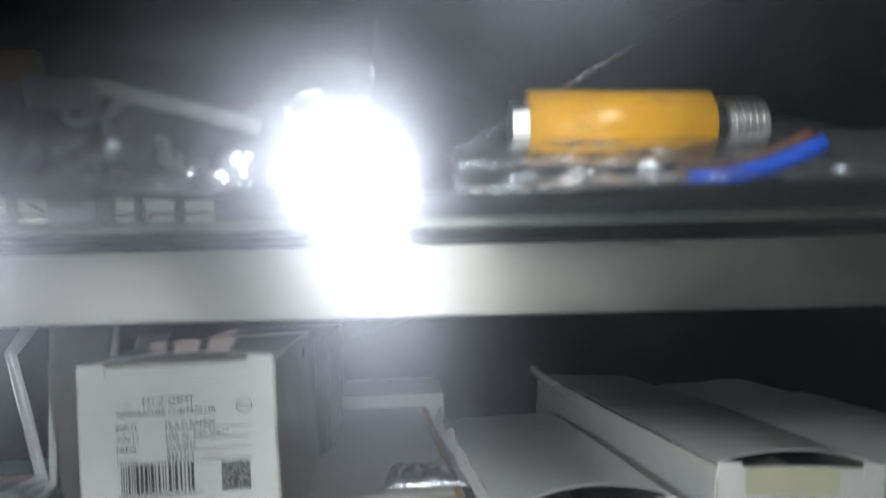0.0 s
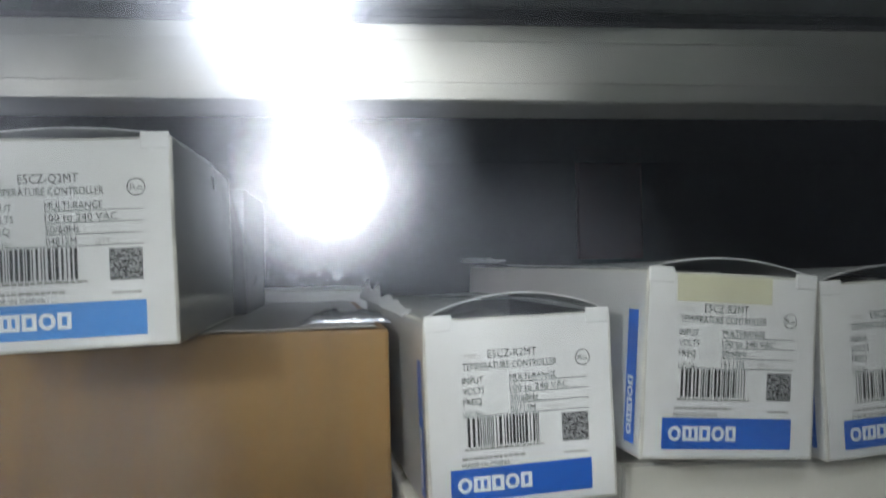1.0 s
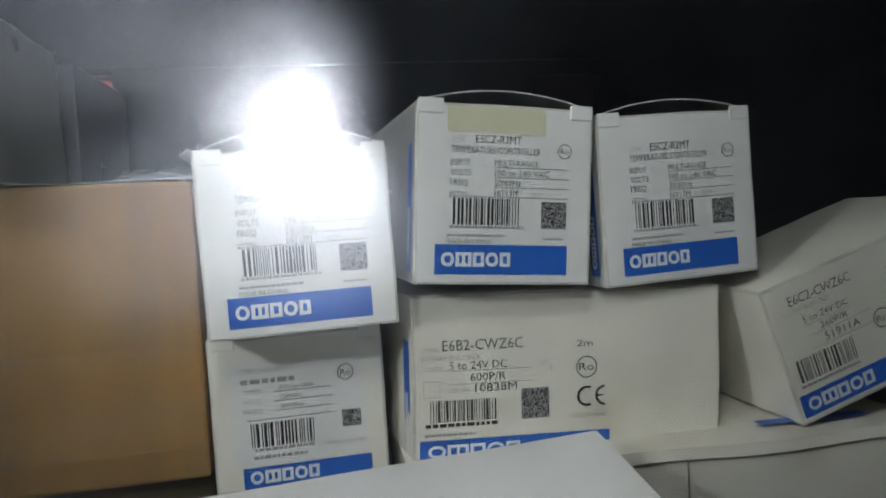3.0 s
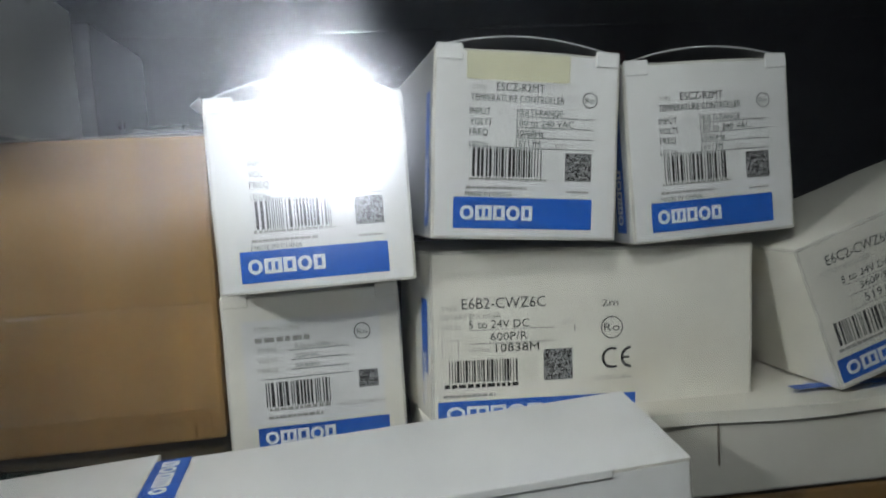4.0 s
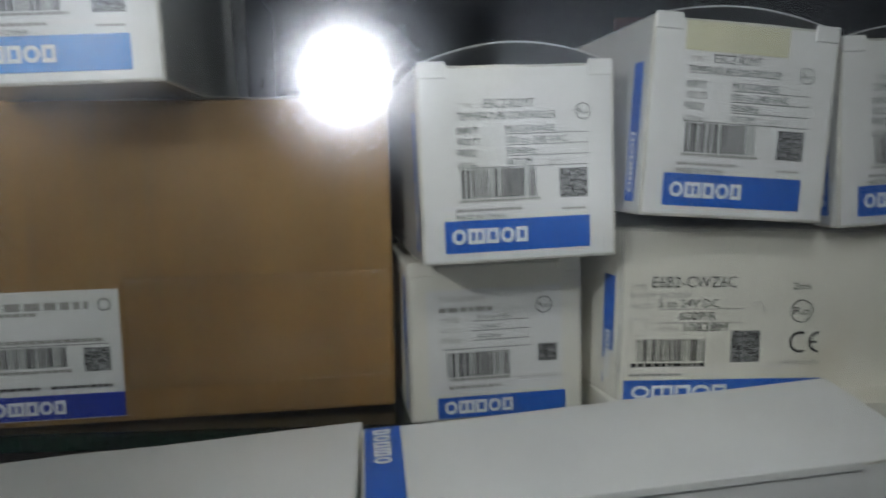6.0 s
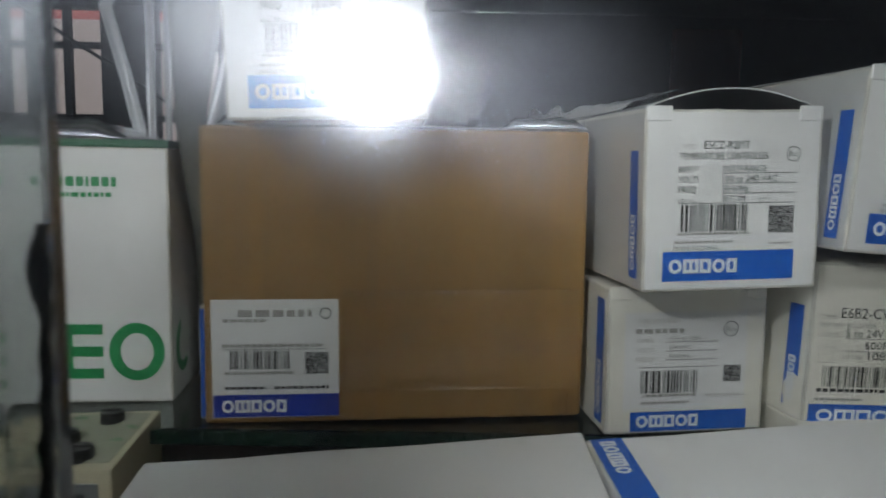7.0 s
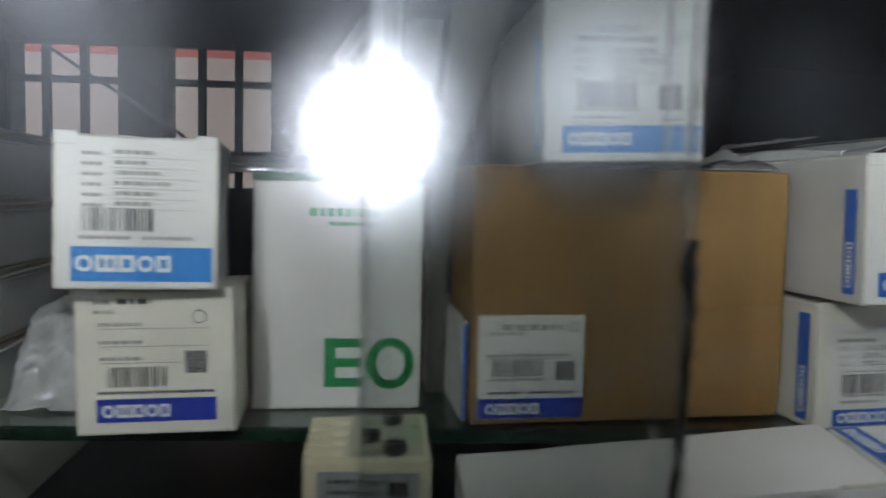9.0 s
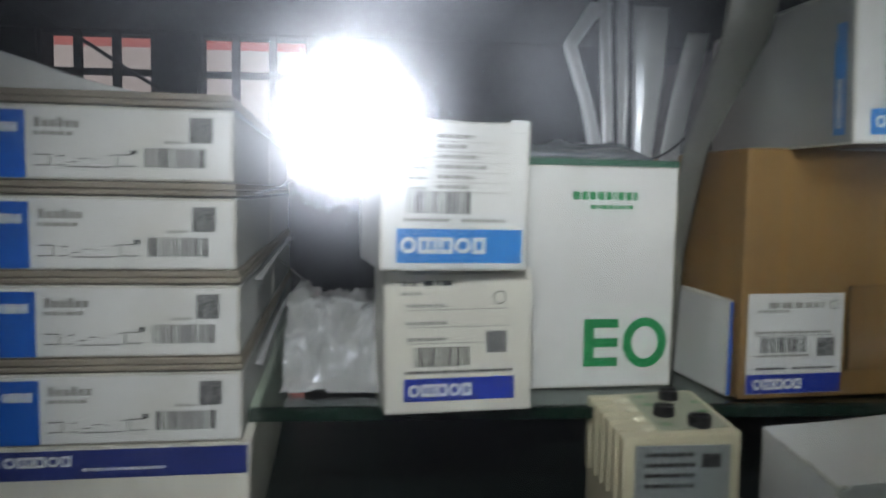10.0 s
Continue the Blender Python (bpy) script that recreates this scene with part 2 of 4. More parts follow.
def box(x0, y0, z0, x1, y1, z1, bevel=0.0, segs=2):
    return box_into(bmesh.new(), x0, y0, z0, x1, y1, z1, bevel, segs)


def rod_into(bm, p, q, r, seg=20, r2=None):
    p, q = Vector(p), Vector(q)
    d = q - p
    m = Matrix.Translation((p + q) / 2) @ d.to_track_quat("Z", "Y").to_matrix().to_4x4()
    bmesh.ops.create_cone(bm, cap_ends=True, segments=seg, radius1=r, radius2=r if r2 is None else r2, depth=d.length, matrix=m)
    return bm


def tube(points, r, seg=10):
    """A bent wire through points, as a mesh."""
    bm = bmesh.new()
    pts = [Vector(p) for p in points]
    rings = []
    for i, p in enumerate(pts):
        d = (pts[min(i + 1, len(pts) - 1)] - pts[max(i - 1, 0)]).normalized()
        q = d.to_track_quat("Z", "Y")
        rings.append([bm.verts.new(p + q @ Vector((r * math.cos(a * math.tau / seg), r * math.sin(a * math.tau / seg), 0))) for a in range(seg)])
    for a, b in zip(rings, rings[1:]):
        for i in range(seg):
            bm.faces.new((a[i], a[(i + 1) % seg], b[(i + 1) % seg], b[i]))
    bm.faces.new(rings[0][::-1])
    bm.faces.new(rings[-1])
    return bm


def sheet(fn, nu, nv, thick):
    """A bent sheet with thickness: fn(u, v) gives a place for u, v in 0..1."""
    bm = bmesh.new()
    g = [[bm.verts.new(fn(i / nu, j / nv)) for j in range(nv + 1)] for i in range(nu + 1)]
    fs = [bm.faces.new((g[i][j], g[i + 1][j], g[i + 1][j + 1], g[i][j + 1])) for i in range(nu) for j in range(nv)]
    bm.normal_update()
    bmesh.ops.solidify(bm, geom=fs, thickness=thick)
    return bm


LETTERS = {}


def letters(s):
    if s not in LETTERS:
        c = bpy.data.curves.new("writing", "FONT")
        c.body, c.size, c.resolution_u = s, 1.0, 2
        ob = bpy.data.objects.new("writing", c)
        scene.collection.objects.link(ob)
        bpy.context.view_layer.update()
        me = bpy.data.meshes.new_from_object(ob.evaluated_get(bpy.context.evaluated_depsgraph_get()))
        LETTERS[s] = ([tuple(v.co) for v in me.vertices], [tuple(p.vertices) for p in me.polygons])
        bpy.data.objects.remove(ob)
        bpy.data.curves.remove(c)
        bpy.data.meshes.remove(me)
    return LETTERS[s]


def write(bm, s, u, v, h, w=None):
    """Writing on a front face: u from the left, v of its foot, h the height of its capitals, w its whole width."""
    vs, fs = letters(s)
    x0, x1 = min(p[0] for p in vs), max(p[0] for p in vs)
    k = h / 0.70
    kx = (w / (x1 - x0)) if w else k
    made = [bm.verts.new((u + (p[0] - x0) * kx, 0, v + p[1] * k)) for p in vs]
    for f in fs:
        try:
            bm.faces.new([made[i] for i in f])
        except ValueError:
            pass


def rect(bm, u0, v0, u1, v1):
    bm.faces.new([bm.verts.new(c) for c in ((u0, 0, v0), (u1, 0, v0), (u1, 0, v1), (u0, 0, v1))])


def ring(bm, u, v, r, w, n=28, a0=0.0, a1=math.tau):
    pts = [(math.cos(a0 + (a1 - a0) * i / n), math.sin(a0 + (a1 - a0) * i / n)) for i in range(n + 1)]
    o = [bm.verts.new((u + r * c, 0, v + r * s)) for c, s in pts]
    i = [bm.verts.new((u + (r - w) * c, 0, v + (r - w) * s)) for c, s in pts]
    for k in range(n):
        bm.faces.new((i[k], o[k], o[k + 1], i[k + 1]))


def bars(bm, u, v, w, h, rnd, n=34):
    """Upright bars of uneven width, as on a bar code."""
    x = u
    step = w / n
    while x < u + w - step:
        a = step * rnd.choice((0.45, 0.5, 0.9, 1.3))
        rect(bm, x, v, min(x + a, u + w), v + h)
        x += a + step * rnd.choice((0.45, 0.6, 1.0))


def mark(bm, u, v, w, h, widths=(1.05, 1.25, 0.9, 1.05, 0.85)):
    """A trade mark as a row of plain rings and hollow blocks."""
    x, five = u, len(widths) == 5
    gap = w * (0.018 if five else 0.026)
    for i, k in enumerate(widths):
        a = (w - gap * (len(widths) - 1)) * k / sum(widths)
        if five and i in (0, 3):
            n, o, q = 20, [], []
            for j in range(n):
                c, d = math.cos(j * math.tau / n), math.sin(j * math.tau / n)
                o.append(bm.verts.new((x + a / 2 * (1 + c), 0, v + h / 2 * (1 + d))))
                q.append(bm.verts.new((x + a / 2 + (a / 2 - h * 0.24) * c, 0, v + h / 2 + h * 0.27 * d)))
            for j in range(n):
                bm.faces.new((q[j], o[j], o[(j + 1) % n], q[(j + 1) % n]))
        elif five:
            e = h * 0.25
            for q in ((x, v, x + e, v + h), (x + a - e, v, x + a, v + h), (x + e, v, x + a - e, v + h * 0.24), (x + e, v + h * 0.76, x + a - e, v + h)):
                rect(bm, *q)
            if i == 1:
                rect(bm, x + a / 2 - e * 0.45, v + h * 0.24, x + a / 2 + e * 0.45, v + h * 0.76)
        else:
            ins = min(a, h) * 0.22
            q = [(x + ins, v), (x + a - ins, v), (x + a, v + ins), (x + a, v + h - ins), (x + a - ins, v + h), (x + ins, v + h), (x, v + h - ins), (x, v + ins)]
            bm.faces.new([bm.verts.new((c[0], 0, c[1])) for c in q])
        x += a + gap


def upright(bm, u, v):
    """Turns a drawing a quarter turn, to read upwards from u, v."""
    for p in bm.verts:
        p.co = Vector((u - p.co.z, 0, v + p.co.x))
    return bm


def smudge(bm, u, v, w, h, rnd):
    """Small unreadable writing, as short bars."""
    x = u
    while x < u + w:
        a = h * rnd.uniform(0.8, 2.2)
        rect(bm, x, v, min(x + a, u + w), v + h)
        x += a + h * 0.45


EPS = 0.00016


def on_front(bm, y=-EPS):
    for v in bm.verts:
        v.co.y = y
    return bm


def on_left(bm, x=-EPS):
    """Turns a drawing from the front plane onto the left side: u runs back from the front edge."""
    for v in bm.verts:
        v.co = Vector((x, v.co.x, v.co.z))
    bmesh.ops.reverse_faces(bm, faces=bm.faces[:])
    return bm


def on_right(bm, x):
    for v in bm.verts:
        v.co = Vector((x, v.co.x, v.co.z))
    return bm


def carton_body(W, H, D, rnd, bulge=0.0012, bevel=0.0010):
    bm = box(0, 0, 0, W, D, H, bevel, 2)
    bmesh.ops.subdivide_edges(bm, edges=[e for e in bm.edges if e.calc_length() > 0.02], cuts=4, use_grid_fill=True)
    for v in bm.verts:
        x, y, z = v.co
        n = noise.noise(v.co * 60 + Vector((rnd.random() * 0 + W * 900, 0, 0)))
        if z > H - 1e-5:
            v.co.z += bulge * 0.8 * math.sin(math.pi * min(max(x / W, 0), 1)) * math.sin(math.pi * min(max(y / D, 0), 1)) + n * 0.0005
        if x > W - 1e-5 and y > 0.002:
            v.co.x += n * 0.0006
        v.co.x += 0.0005 * noise.noise(Vector((W * 700, y * 30, z * 45)))
        if z > 0.5 * H:
            v.co.z += 0.0006 * noise.noise(Vector((x * 45, y * 30, D * 500 + H * 900)))
    return bm


def wear(body):
    """Rubbed edges: the rounded faces between the flat sides."""
    body.data.materials.append(WORN)
    k = len(body.data.materials) - 1
    for p in body.data.polygons:
        if max(abs(c) for c in p.normal) < 0.965:
            p.material_index = k


def carton(label, corner, yaw, roll, W, H, D, seed, material=None, pitch=0.0, lid=0.004, group="", name="carton", category="box", ears=True, wrapped=None, flap=None):
    """A tuck-in carton: its origin is the lower left corner of its front."""
    rnd = random.Random(seed)
    material = material or WHITE
    top = new(name)
    top.matrix_world = pose(*corner, pitch, -roll, yaw)
    tagged(top, label, category, group)
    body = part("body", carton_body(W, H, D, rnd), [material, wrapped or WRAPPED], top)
    # front stays white; the other faces take the colour with painted shade
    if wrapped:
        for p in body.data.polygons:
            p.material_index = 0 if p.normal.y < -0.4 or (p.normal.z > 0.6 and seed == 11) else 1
    if material is not DARKCARD:
        wear(body)
    if lid > 0.004:
        bm = bmesh.new()
        bm.from_mesh(body.data)
        bmesh.ops.delete(bm, geom=[f for f in bm.faces if f.normal.z > 0.9 and f.calc_center_median().y < D * 0.6], context="FACES")
        bm.to_mesh(body.data)
        bm.free()
        # liner in board colour darkened to stand in for shade
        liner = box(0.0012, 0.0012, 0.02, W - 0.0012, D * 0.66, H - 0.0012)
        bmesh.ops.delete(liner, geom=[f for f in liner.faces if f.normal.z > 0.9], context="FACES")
        part("inside", liner, INNER, top, "grey board inside, darkened by painted shade")
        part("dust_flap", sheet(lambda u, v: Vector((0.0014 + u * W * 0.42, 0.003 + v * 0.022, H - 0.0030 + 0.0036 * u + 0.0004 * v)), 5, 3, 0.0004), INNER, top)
    if lid:
        def bow(u, v):
            e = math.sin(math.pi * u) ** 0.8
            return Vector((0.0008 + u * (W - 0.0016), 0.0022 + v * D * 0.66, H + 0.0003 + lid * e * (1 - v) ** 1.3 + 0.0012 * v))
        part("tuck_flap", sheet(bow, 16, 8, 0.0004), flap or material, top)
    if ears:
        for x0, x1 in ((0.0006, W * 0.15), (W * 0.86, W - 0.0006)):
            part("corner_tab", box(x0, -0.0004, H - 0.004, x1, 0.0004, H + 0.0011, 0.0003, 1), material, top)
    return top, rnd


def side_band(top, H, y0, y1, z0, z1, material, side="left", W=0.0):
    bm = bmesh.new()
    rect(bm, y0, z0, y1, z1)
    lg = bmesh.new()
    hh = (z1 - z0)
    mark(lg, 0, 0, hh * 0.44, (y1 - y0) * 0.52)
    upright(lg, y0 + (y1 - y0) * 0.76, z0 + hh * 0.06)
    if side == "left":
        part("side_band", on_left(bm), material, top)
        part("side_mark", on_left(lg, -EPS * 2), INKWHITE, top)
    else:
        part("side_band", on_right(bm, W + EPS), material, top)


def controller_label(top, rnd, W, H, model, lot, blue):
    ink, pale, band, wh, sq = (bmesh.new() for _ in range(5))

    def V(y):
        return (350 - y) / 345 * H

    def U(x):
        return (x - 820) / 350 * W
    k = W / 350
    write(pale, "TYPE", U(890), V(78), 8 * k, 25 * k)
    write(ink, model, U(935), V(79), 15 * k, 90 * k)
    write(ink, "TEMPERATURE CONTROLLER", U(888), V(99), 13 * k, 175 * k)
    for i, (a, b, w) in enumerate((("INPUT", "MULTI-RANGE", 87), ("VOLTS", "100 to 240 VAC", 109), ("FREQ", "50/60Hz", 52), ("LOT No.", lot, 46))):
        y = 123 + i * 19
        write(ink, a, U(887), V(y), (12 if i < 3 else 8) * k, (38, 40, 34, 36)[i] * k)
        write(ink, b, U(973), V(y - 1), 12 * k, w * k)
        rect(ink, U(973 if i < 3 else 885), V(y + 2.3), U(1121), V(y + 1))
    write(pale, "QTY  1", U(1047), V(179), 8 * k, 34 * k)
    bars(ink, U(893), V(235), 134 * k, 50 * k, rnd)
    smudge(pale, U(887), V(242), 146 * k, 5 * k, rnd)
    rect(sq, U(1067), V(240), U(1118), V(188))
    smudge(pale, U(1070), V(262), 44 * k, 4 * k, rnd)
    smudge(pale, U(882), V(258), 116 * k, 5 * k, rnd)
    write(ink, "MADE IN CHINA", U(881), V(271), 8 * k, 88 * k)
    ring(ink, U(1112), V(89), 14.5 * k, 1.8 * k)
    write(ink, "Ro", U(1103), V(94), 10 * k, 18 * k)
    rect(band, U(860), V(330), U(1121), V(273))
    mark(wh, U(872), V(315), 135 * k, 27 * k)
    part("printed_text", on_front(ink), INK, top)
    part("faint_print", on_front(pale), PALEINK, top)
    part("grey_patch", on_front(sq), GREYPATCH, top)
    part("front_band", on_front(band), blue, top)
    part("front_mark", on_front(wh, -2 * EPS), INKWHITE, top)


# ---- structure: room, window wall, cabinet ----
Z0 = -0.004      # top of the glass shelf
ZB = -0.062      # cabinet floor in front of and below it


def struct(name, bm, material, label, category="structure", parent=None):
    return tagged(part(name, bm, material, parent), label, category, "", "structure")


# floor, ceiling and three walls are unseen, added to close the room
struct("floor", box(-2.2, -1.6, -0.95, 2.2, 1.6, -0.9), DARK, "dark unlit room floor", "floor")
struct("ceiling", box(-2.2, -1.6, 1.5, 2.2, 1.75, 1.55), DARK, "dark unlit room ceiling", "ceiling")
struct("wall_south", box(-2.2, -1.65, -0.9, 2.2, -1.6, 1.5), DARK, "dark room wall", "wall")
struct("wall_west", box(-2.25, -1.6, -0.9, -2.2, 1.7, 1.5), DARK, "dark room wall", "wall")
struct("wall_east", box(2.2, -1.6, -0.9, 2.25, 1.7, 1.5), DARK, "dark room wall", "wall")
# the window wall, with two openings
WX = ((-0.972, -0.705), (-0.603, -0.340))
WZ = (0.100, 0.455)
wall = bmesh.new()
for a, b, c, d in ((-2.2, -0.9, WX[0][0], 1.5), (WX[0][1], -0.9, WX[1][0], 1.5), (WX[1][1], -0.9, 2.2, 1.5)):
    box_into(wall, a, 1.6, b, c, 1.7, d)
for a, b in WX:
    box_into(wall, a, 1.6, -0.9, b, 1.7, WZ[0])
    box_into(wall, a, 1.6, WZ[1], b, 1.7, 1.5)
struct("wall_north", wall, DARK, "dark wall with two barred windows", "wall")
for i, (a, b) in enumerate(WX):
    w = new("window_%d" % (i + 1))
    w.location = (a, 1.6, WZ[0])
    tagged(w, "dark barred window with hazy evening light behind", "window", "barred windows", "structure")
    ww, hh = b - a, WZ[1] - WZ[0]
    for x in [ww * k / 3 for k in range(4)]:
        part("upright_bar", box(x - 0.009, 0.012, 0, x + 0.009, 0.03, hh, 0.002, 1), DARK, w)
    for z in (0.0, 0.090, 0.260, hh):
        part("cross_bar", box(0, 0.02, z - 0.008, ww, 0.036, z + 0.008, 0.002, 1), DARK, w)
struct("backdrop", box(-2.0, 2.2, -0.8, 1.0, 2.21, 0.527), SKY, "hazy pinkish evening light outside", "backdrop")
struct("backdrop_roof", box(-2.0, 2.19, 0.523, 1.0, 2.2, 0.86), ROOF, "dull red roof edge in the haze", "backdrop")
# red patch of unknown kind, slid along the sight line onto the wall
tagged(part("wall_banner", box(0.64, 1.575, 0.14, 0.80, 1.599, 0.42, 0.004), MAROON), "dark red patch on the far wall, placed to fit the view", "banner")

tagged(part("hanging_cable", tube([(-1.02, 1.597, 0.53), (-0.93, 1.58, 0.468), (-0.831, 1.575, 0.409), (-0.755, 1.57, 0.360), (-0.653, 1.57, 0.2975), (-0.549, 1.575, 0.228), (-0.50, 1.58, 0.16), (-0.47, 1.597, 0.09)], 0.0045, 8), BLACKP, None, "", True), "dark cable hanging in front of the windows", "cable")

# cabinet carcass
struct("cabinet_floor", box(-0.5, -0.08, ZB - 0.02, 0.7, 0.42, ZB), BLACK, "black painted cabinet floor", "floor")
struct("cabinet_side_west", box(-0.52, -0.08, ZB - 0.02, -0.5, 0.42, 0.62), BLACK, "black cabinet side", "wall")
struct("cabinet_side_east", box(0.7, -0.08, ZB - 0.02, 0.72, 0.42, 0.62), BLACK, "black cabinet side", "wall")
struct("cabinet_top", box(-0.52, -0.08, 0.62, 0.72, 0.42, 0.64), BLACK, "black cabinet top", "ceiling")
sh = struct("lower_shelf", box(-0.498, 0.094, Z0 - 0.006, 0.216, 0.40, Z0, 0.0008, 2), SHELFGLASS, "green-edged glass shelf", "shelf")
sh.visible_shadow = False
struct("shelf_edge", box(-0.498, 0.0925, Z0 - 0.0058, 0.216, 0.0937, Z0 - 0.0004, 0.0004, 1), GLASSEDGE, "dark green cut edge of the glass shelf", "trim")
for x in (-0.49, 0.20):
    struct("shelf_bearer", box(x, 0.11, ZB, x + 0.012, 0.39, Z0 - 0.006, 0.001), BLACK, "black shelf bearer", "trim")
us = struct("upper_shelf", box(-0.498, -0.014, 0.2117, 0.698, 0.40, 0.2185, 0.0008, 2), HAZYGLASS, "green-edged glass shelf over an aluminium rail", "shelf")
us.visible_shadow = False
rail = bmesh.new()
box_into(rail, -0.5, 0.0654, 0.1848, 0.7, 0.0682, 0.2088, 0.0006, 2)
box_into(rail, -0.5, 0.0682, 0.1848, 0.7, 0.092, 0.1862, 0.0004, 1)
box_into(rail, -0.5, 0.0682, 0.2076, 0.7, 0.092, 0.2088, 0.0004, 1)
for z in (0.1905, 0.2035):
    box_into(rail, -0.5, 0.0650, z, 0.7, 0.0660, z + 0.0005)
struct("front_rail", rail, ALU, "brushed aluminium rail under the glass shelf", "rail")
struct("rail_gasket", box(-0.5, 0.068, 0.2090, 0.7, 0.09, 0.2115), BLACKP, "black gasket strip on the rail", "trim")

# sliding panes, with an overlap
p1 = struct("pane_west", box(-0.498, -0.0635, ZB, 0.028, -0.0595, 0.615, 0.0006, 2), PANE, "greasy sliding glass pane", "window")
p2 = struct("pane_east", box(-0.041, -0.0735, ZB, 0.698, -0.0695, 0.615, 0.0006, 2), PANE, "greasy sliding glass pane", "window")
for p in (p1, p2):
    p.visible_shadow = False


# clear crumpled film edge; the dark behind it is put into its colour
def seal(u, v):
    w = 0.0006 + 0.0024 * math.exp(-((v - 0.10) / 0.08) ** 2) + 0.0007 * math.exp(-((v - 0.33) / 0.12) ** 2) + 0.0008 * math.exp(-((v - 0.80) / 0.10) ** 2)
    return Vector((0.0286 - w * (1 - u) - 0.003 * v * v + 0.0008 * noise.noise(Vector((u, 0, v * 14))), -0.0655 - 0.0012 * math.sin(math.pi * u) - 0.0006 * noise.noise(Vector((u * 2, 5, v * 40))), 0.088 - 0.070 * v))


struct("edge_guard_west", box(0.0210, -0.0665, ZB, 0.0284, -0.0640, 0.6, 0.0004, 1), GUARD, "scuffed clear strip along a pane's edge", "trim").visible_shadow = False
struct("edge_guard_east", box(-0.0414, -0.0768, ZB, -0.0362, -0.0740, 0.6, 0.0004, 1), GUARD, "scuffed clear strip along a pane's edge", "trim").visible_shadow = False
tagged(part("torn_seal", sheet(seal, 6, 70, 0.0005), DARKFILM, None, "", True), "crumpled clear film on the pane's edge, darkened for what lies behind", "seal")

# ---- the lower shelf, from east to west ----
CT = "white printed instrument carton"
G5 = "temperature controller cartons"
for lab, c, yaw, roll, model, lot, blue, seed, D in (
        ("white carton with a blue band, on the brown box", (0.0198, 0.0592, 0.1098), 2.5, 2.0, "E5CZ-Q2MT", "04812M", SKYBLUE, 11, 0.112),
        ("white carton with a blue band and an open bowed flap", (0.1562, 0.0705, 0.0553), 6.5, 1.6, "E5CZ-R2MT", "06713M", BLUE, 12, 0.165),
        ("white carton with yellowed tape, tilted on a wide carton", (0.2238, 0.0700, 0.0706), 6.5, -4.0, "E5CZ-R2MT", "16Y13M", BLUE, 13, 0.235),
        ("white carton with a blue band, leaning on another", (0.2945, 0.0805, 0.0640), 8.0, 2.4, "E5CZ-R2MT", "16Y13M", BLUE, 14, 0.20)):
    W, H = 0.0635, 0.0615
    t, rnd = carton(lab, c, yaw, roll, W, H, D, seed, group=G5, lid={11: 0.0030, 12: 0.0070}.get(seed, 0.0050), wrapped=SHADEWRAP if seed == 11 else WRAPPED, flap=WRAPPED)
    controller_label(t, rnd, W, H, model, lot, blue)
    side_band(t, H, 0.0045, 0.0115, 0.004, H * 0.78, blue)
    if seed == 13:
        bm = bmesh.new()
        rect(bm, W * 0.17, H * 0.84, W * 0.72, H * 0.985)
        part("tape_strip", on_front(bm), TAPE, t, "yellowed clear tape strip")

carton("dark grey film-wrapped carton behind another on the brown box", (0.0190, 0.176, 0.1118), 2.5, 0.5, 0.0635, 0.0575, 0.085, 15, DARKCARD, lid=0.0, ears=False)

# timer carton
W, H = 0.0628, 0.0560
t, rnd = carton("off-white timer carton with a pasted label", (0.1515, 0.0925, Z0 + 0.0005), 6.5, 0.8, W, H, 0.075, 21, CREAM, lid=0.0)
ink, pale, band, wh, sq = (bmesh.new() for _ in range(5))
k = W / 330


def U(x):
    return (x - 425) * k


def V(y):
    return (735 - y) * k


write(pale, "TYPE: H3CA-8", U(480), V(510), 10 * k, 85 * k)
smudge(pale, U(482), V(530), 100 * k, 9 * k, rnd)
for i, (a, b) in enumerate((("TIMER", "0.5s to 100h"), ("VOLTS", "220VAC"), ("FREQ", "50/60Hz"))):
    write(pale, a, U(484), V(549 + 19 * i), 9 * k, 36 * k)
    write(ink, b, U(553), V(545 + 18 * i), 8 * k, (64, 44, 44)[i] * k)
    rect(ink, U(543), V(549 + 18 * i), U(652), V(547.6 + 18 * i))
rect(ink, U(488), V(600), U(655), V(598.6))
bars(ink, U(495), V(652), 124 * k, 46 * k, rnd, 28)
smudge(pale, U(500), V(660), 115 * k, 6 * k, rnd)
rect(sq, U(668), V(632), U(705), V(598))
smudge(pale, U(497), V(675), 100 * k, 6 * k, rnd)
write(pale, "MADE IN JAPAN", U(630), V(664), 8 * k, 84 * k)
ring(ink, U(680), V(524), 16 * k, 2.0 * k)
write(ink, "Ro", U(670), V(530), 11 * k, 20 * k)
rect(band, U(476), V(730), U(721), V(690))
mark(wh, U(488), V(722), 130 * k, 25 * k)
lab = bmesh.new()
rect(lab, U(460), V(688), U(715), V(488))
part("pasted_label", on_front(lab, -EPS * 0.6), WHITE, t, "white pasted paper label")
part("printed_text", on_front(ink, -EPS * 1.3), INK, t)
part("faint_print", on_front(pale, -EPS * 1.3), PALEINK, t)
part("grey_patch", on_front(sq, -EPS * 1.3), GREYPATCH, t)
part("front_band", on_front(band), BLUE, t)
part("front_mark", on_front(wh, -2 * EPS), INKWHITE, t)
side_band(t, H, 0.004, 0.012, 0.003, H * 0.92, BLUE)

# wide encoder carton under two others
W, H = 0.1190, 0.0600
t, rnd = carton("wide cream encoder carton, sagging under two cartons", (0.2225, 0.0860, 0.0050), 3.0, -1.5, W, H, 0.075, 22, CREAM, lid=0.0, ears=False)
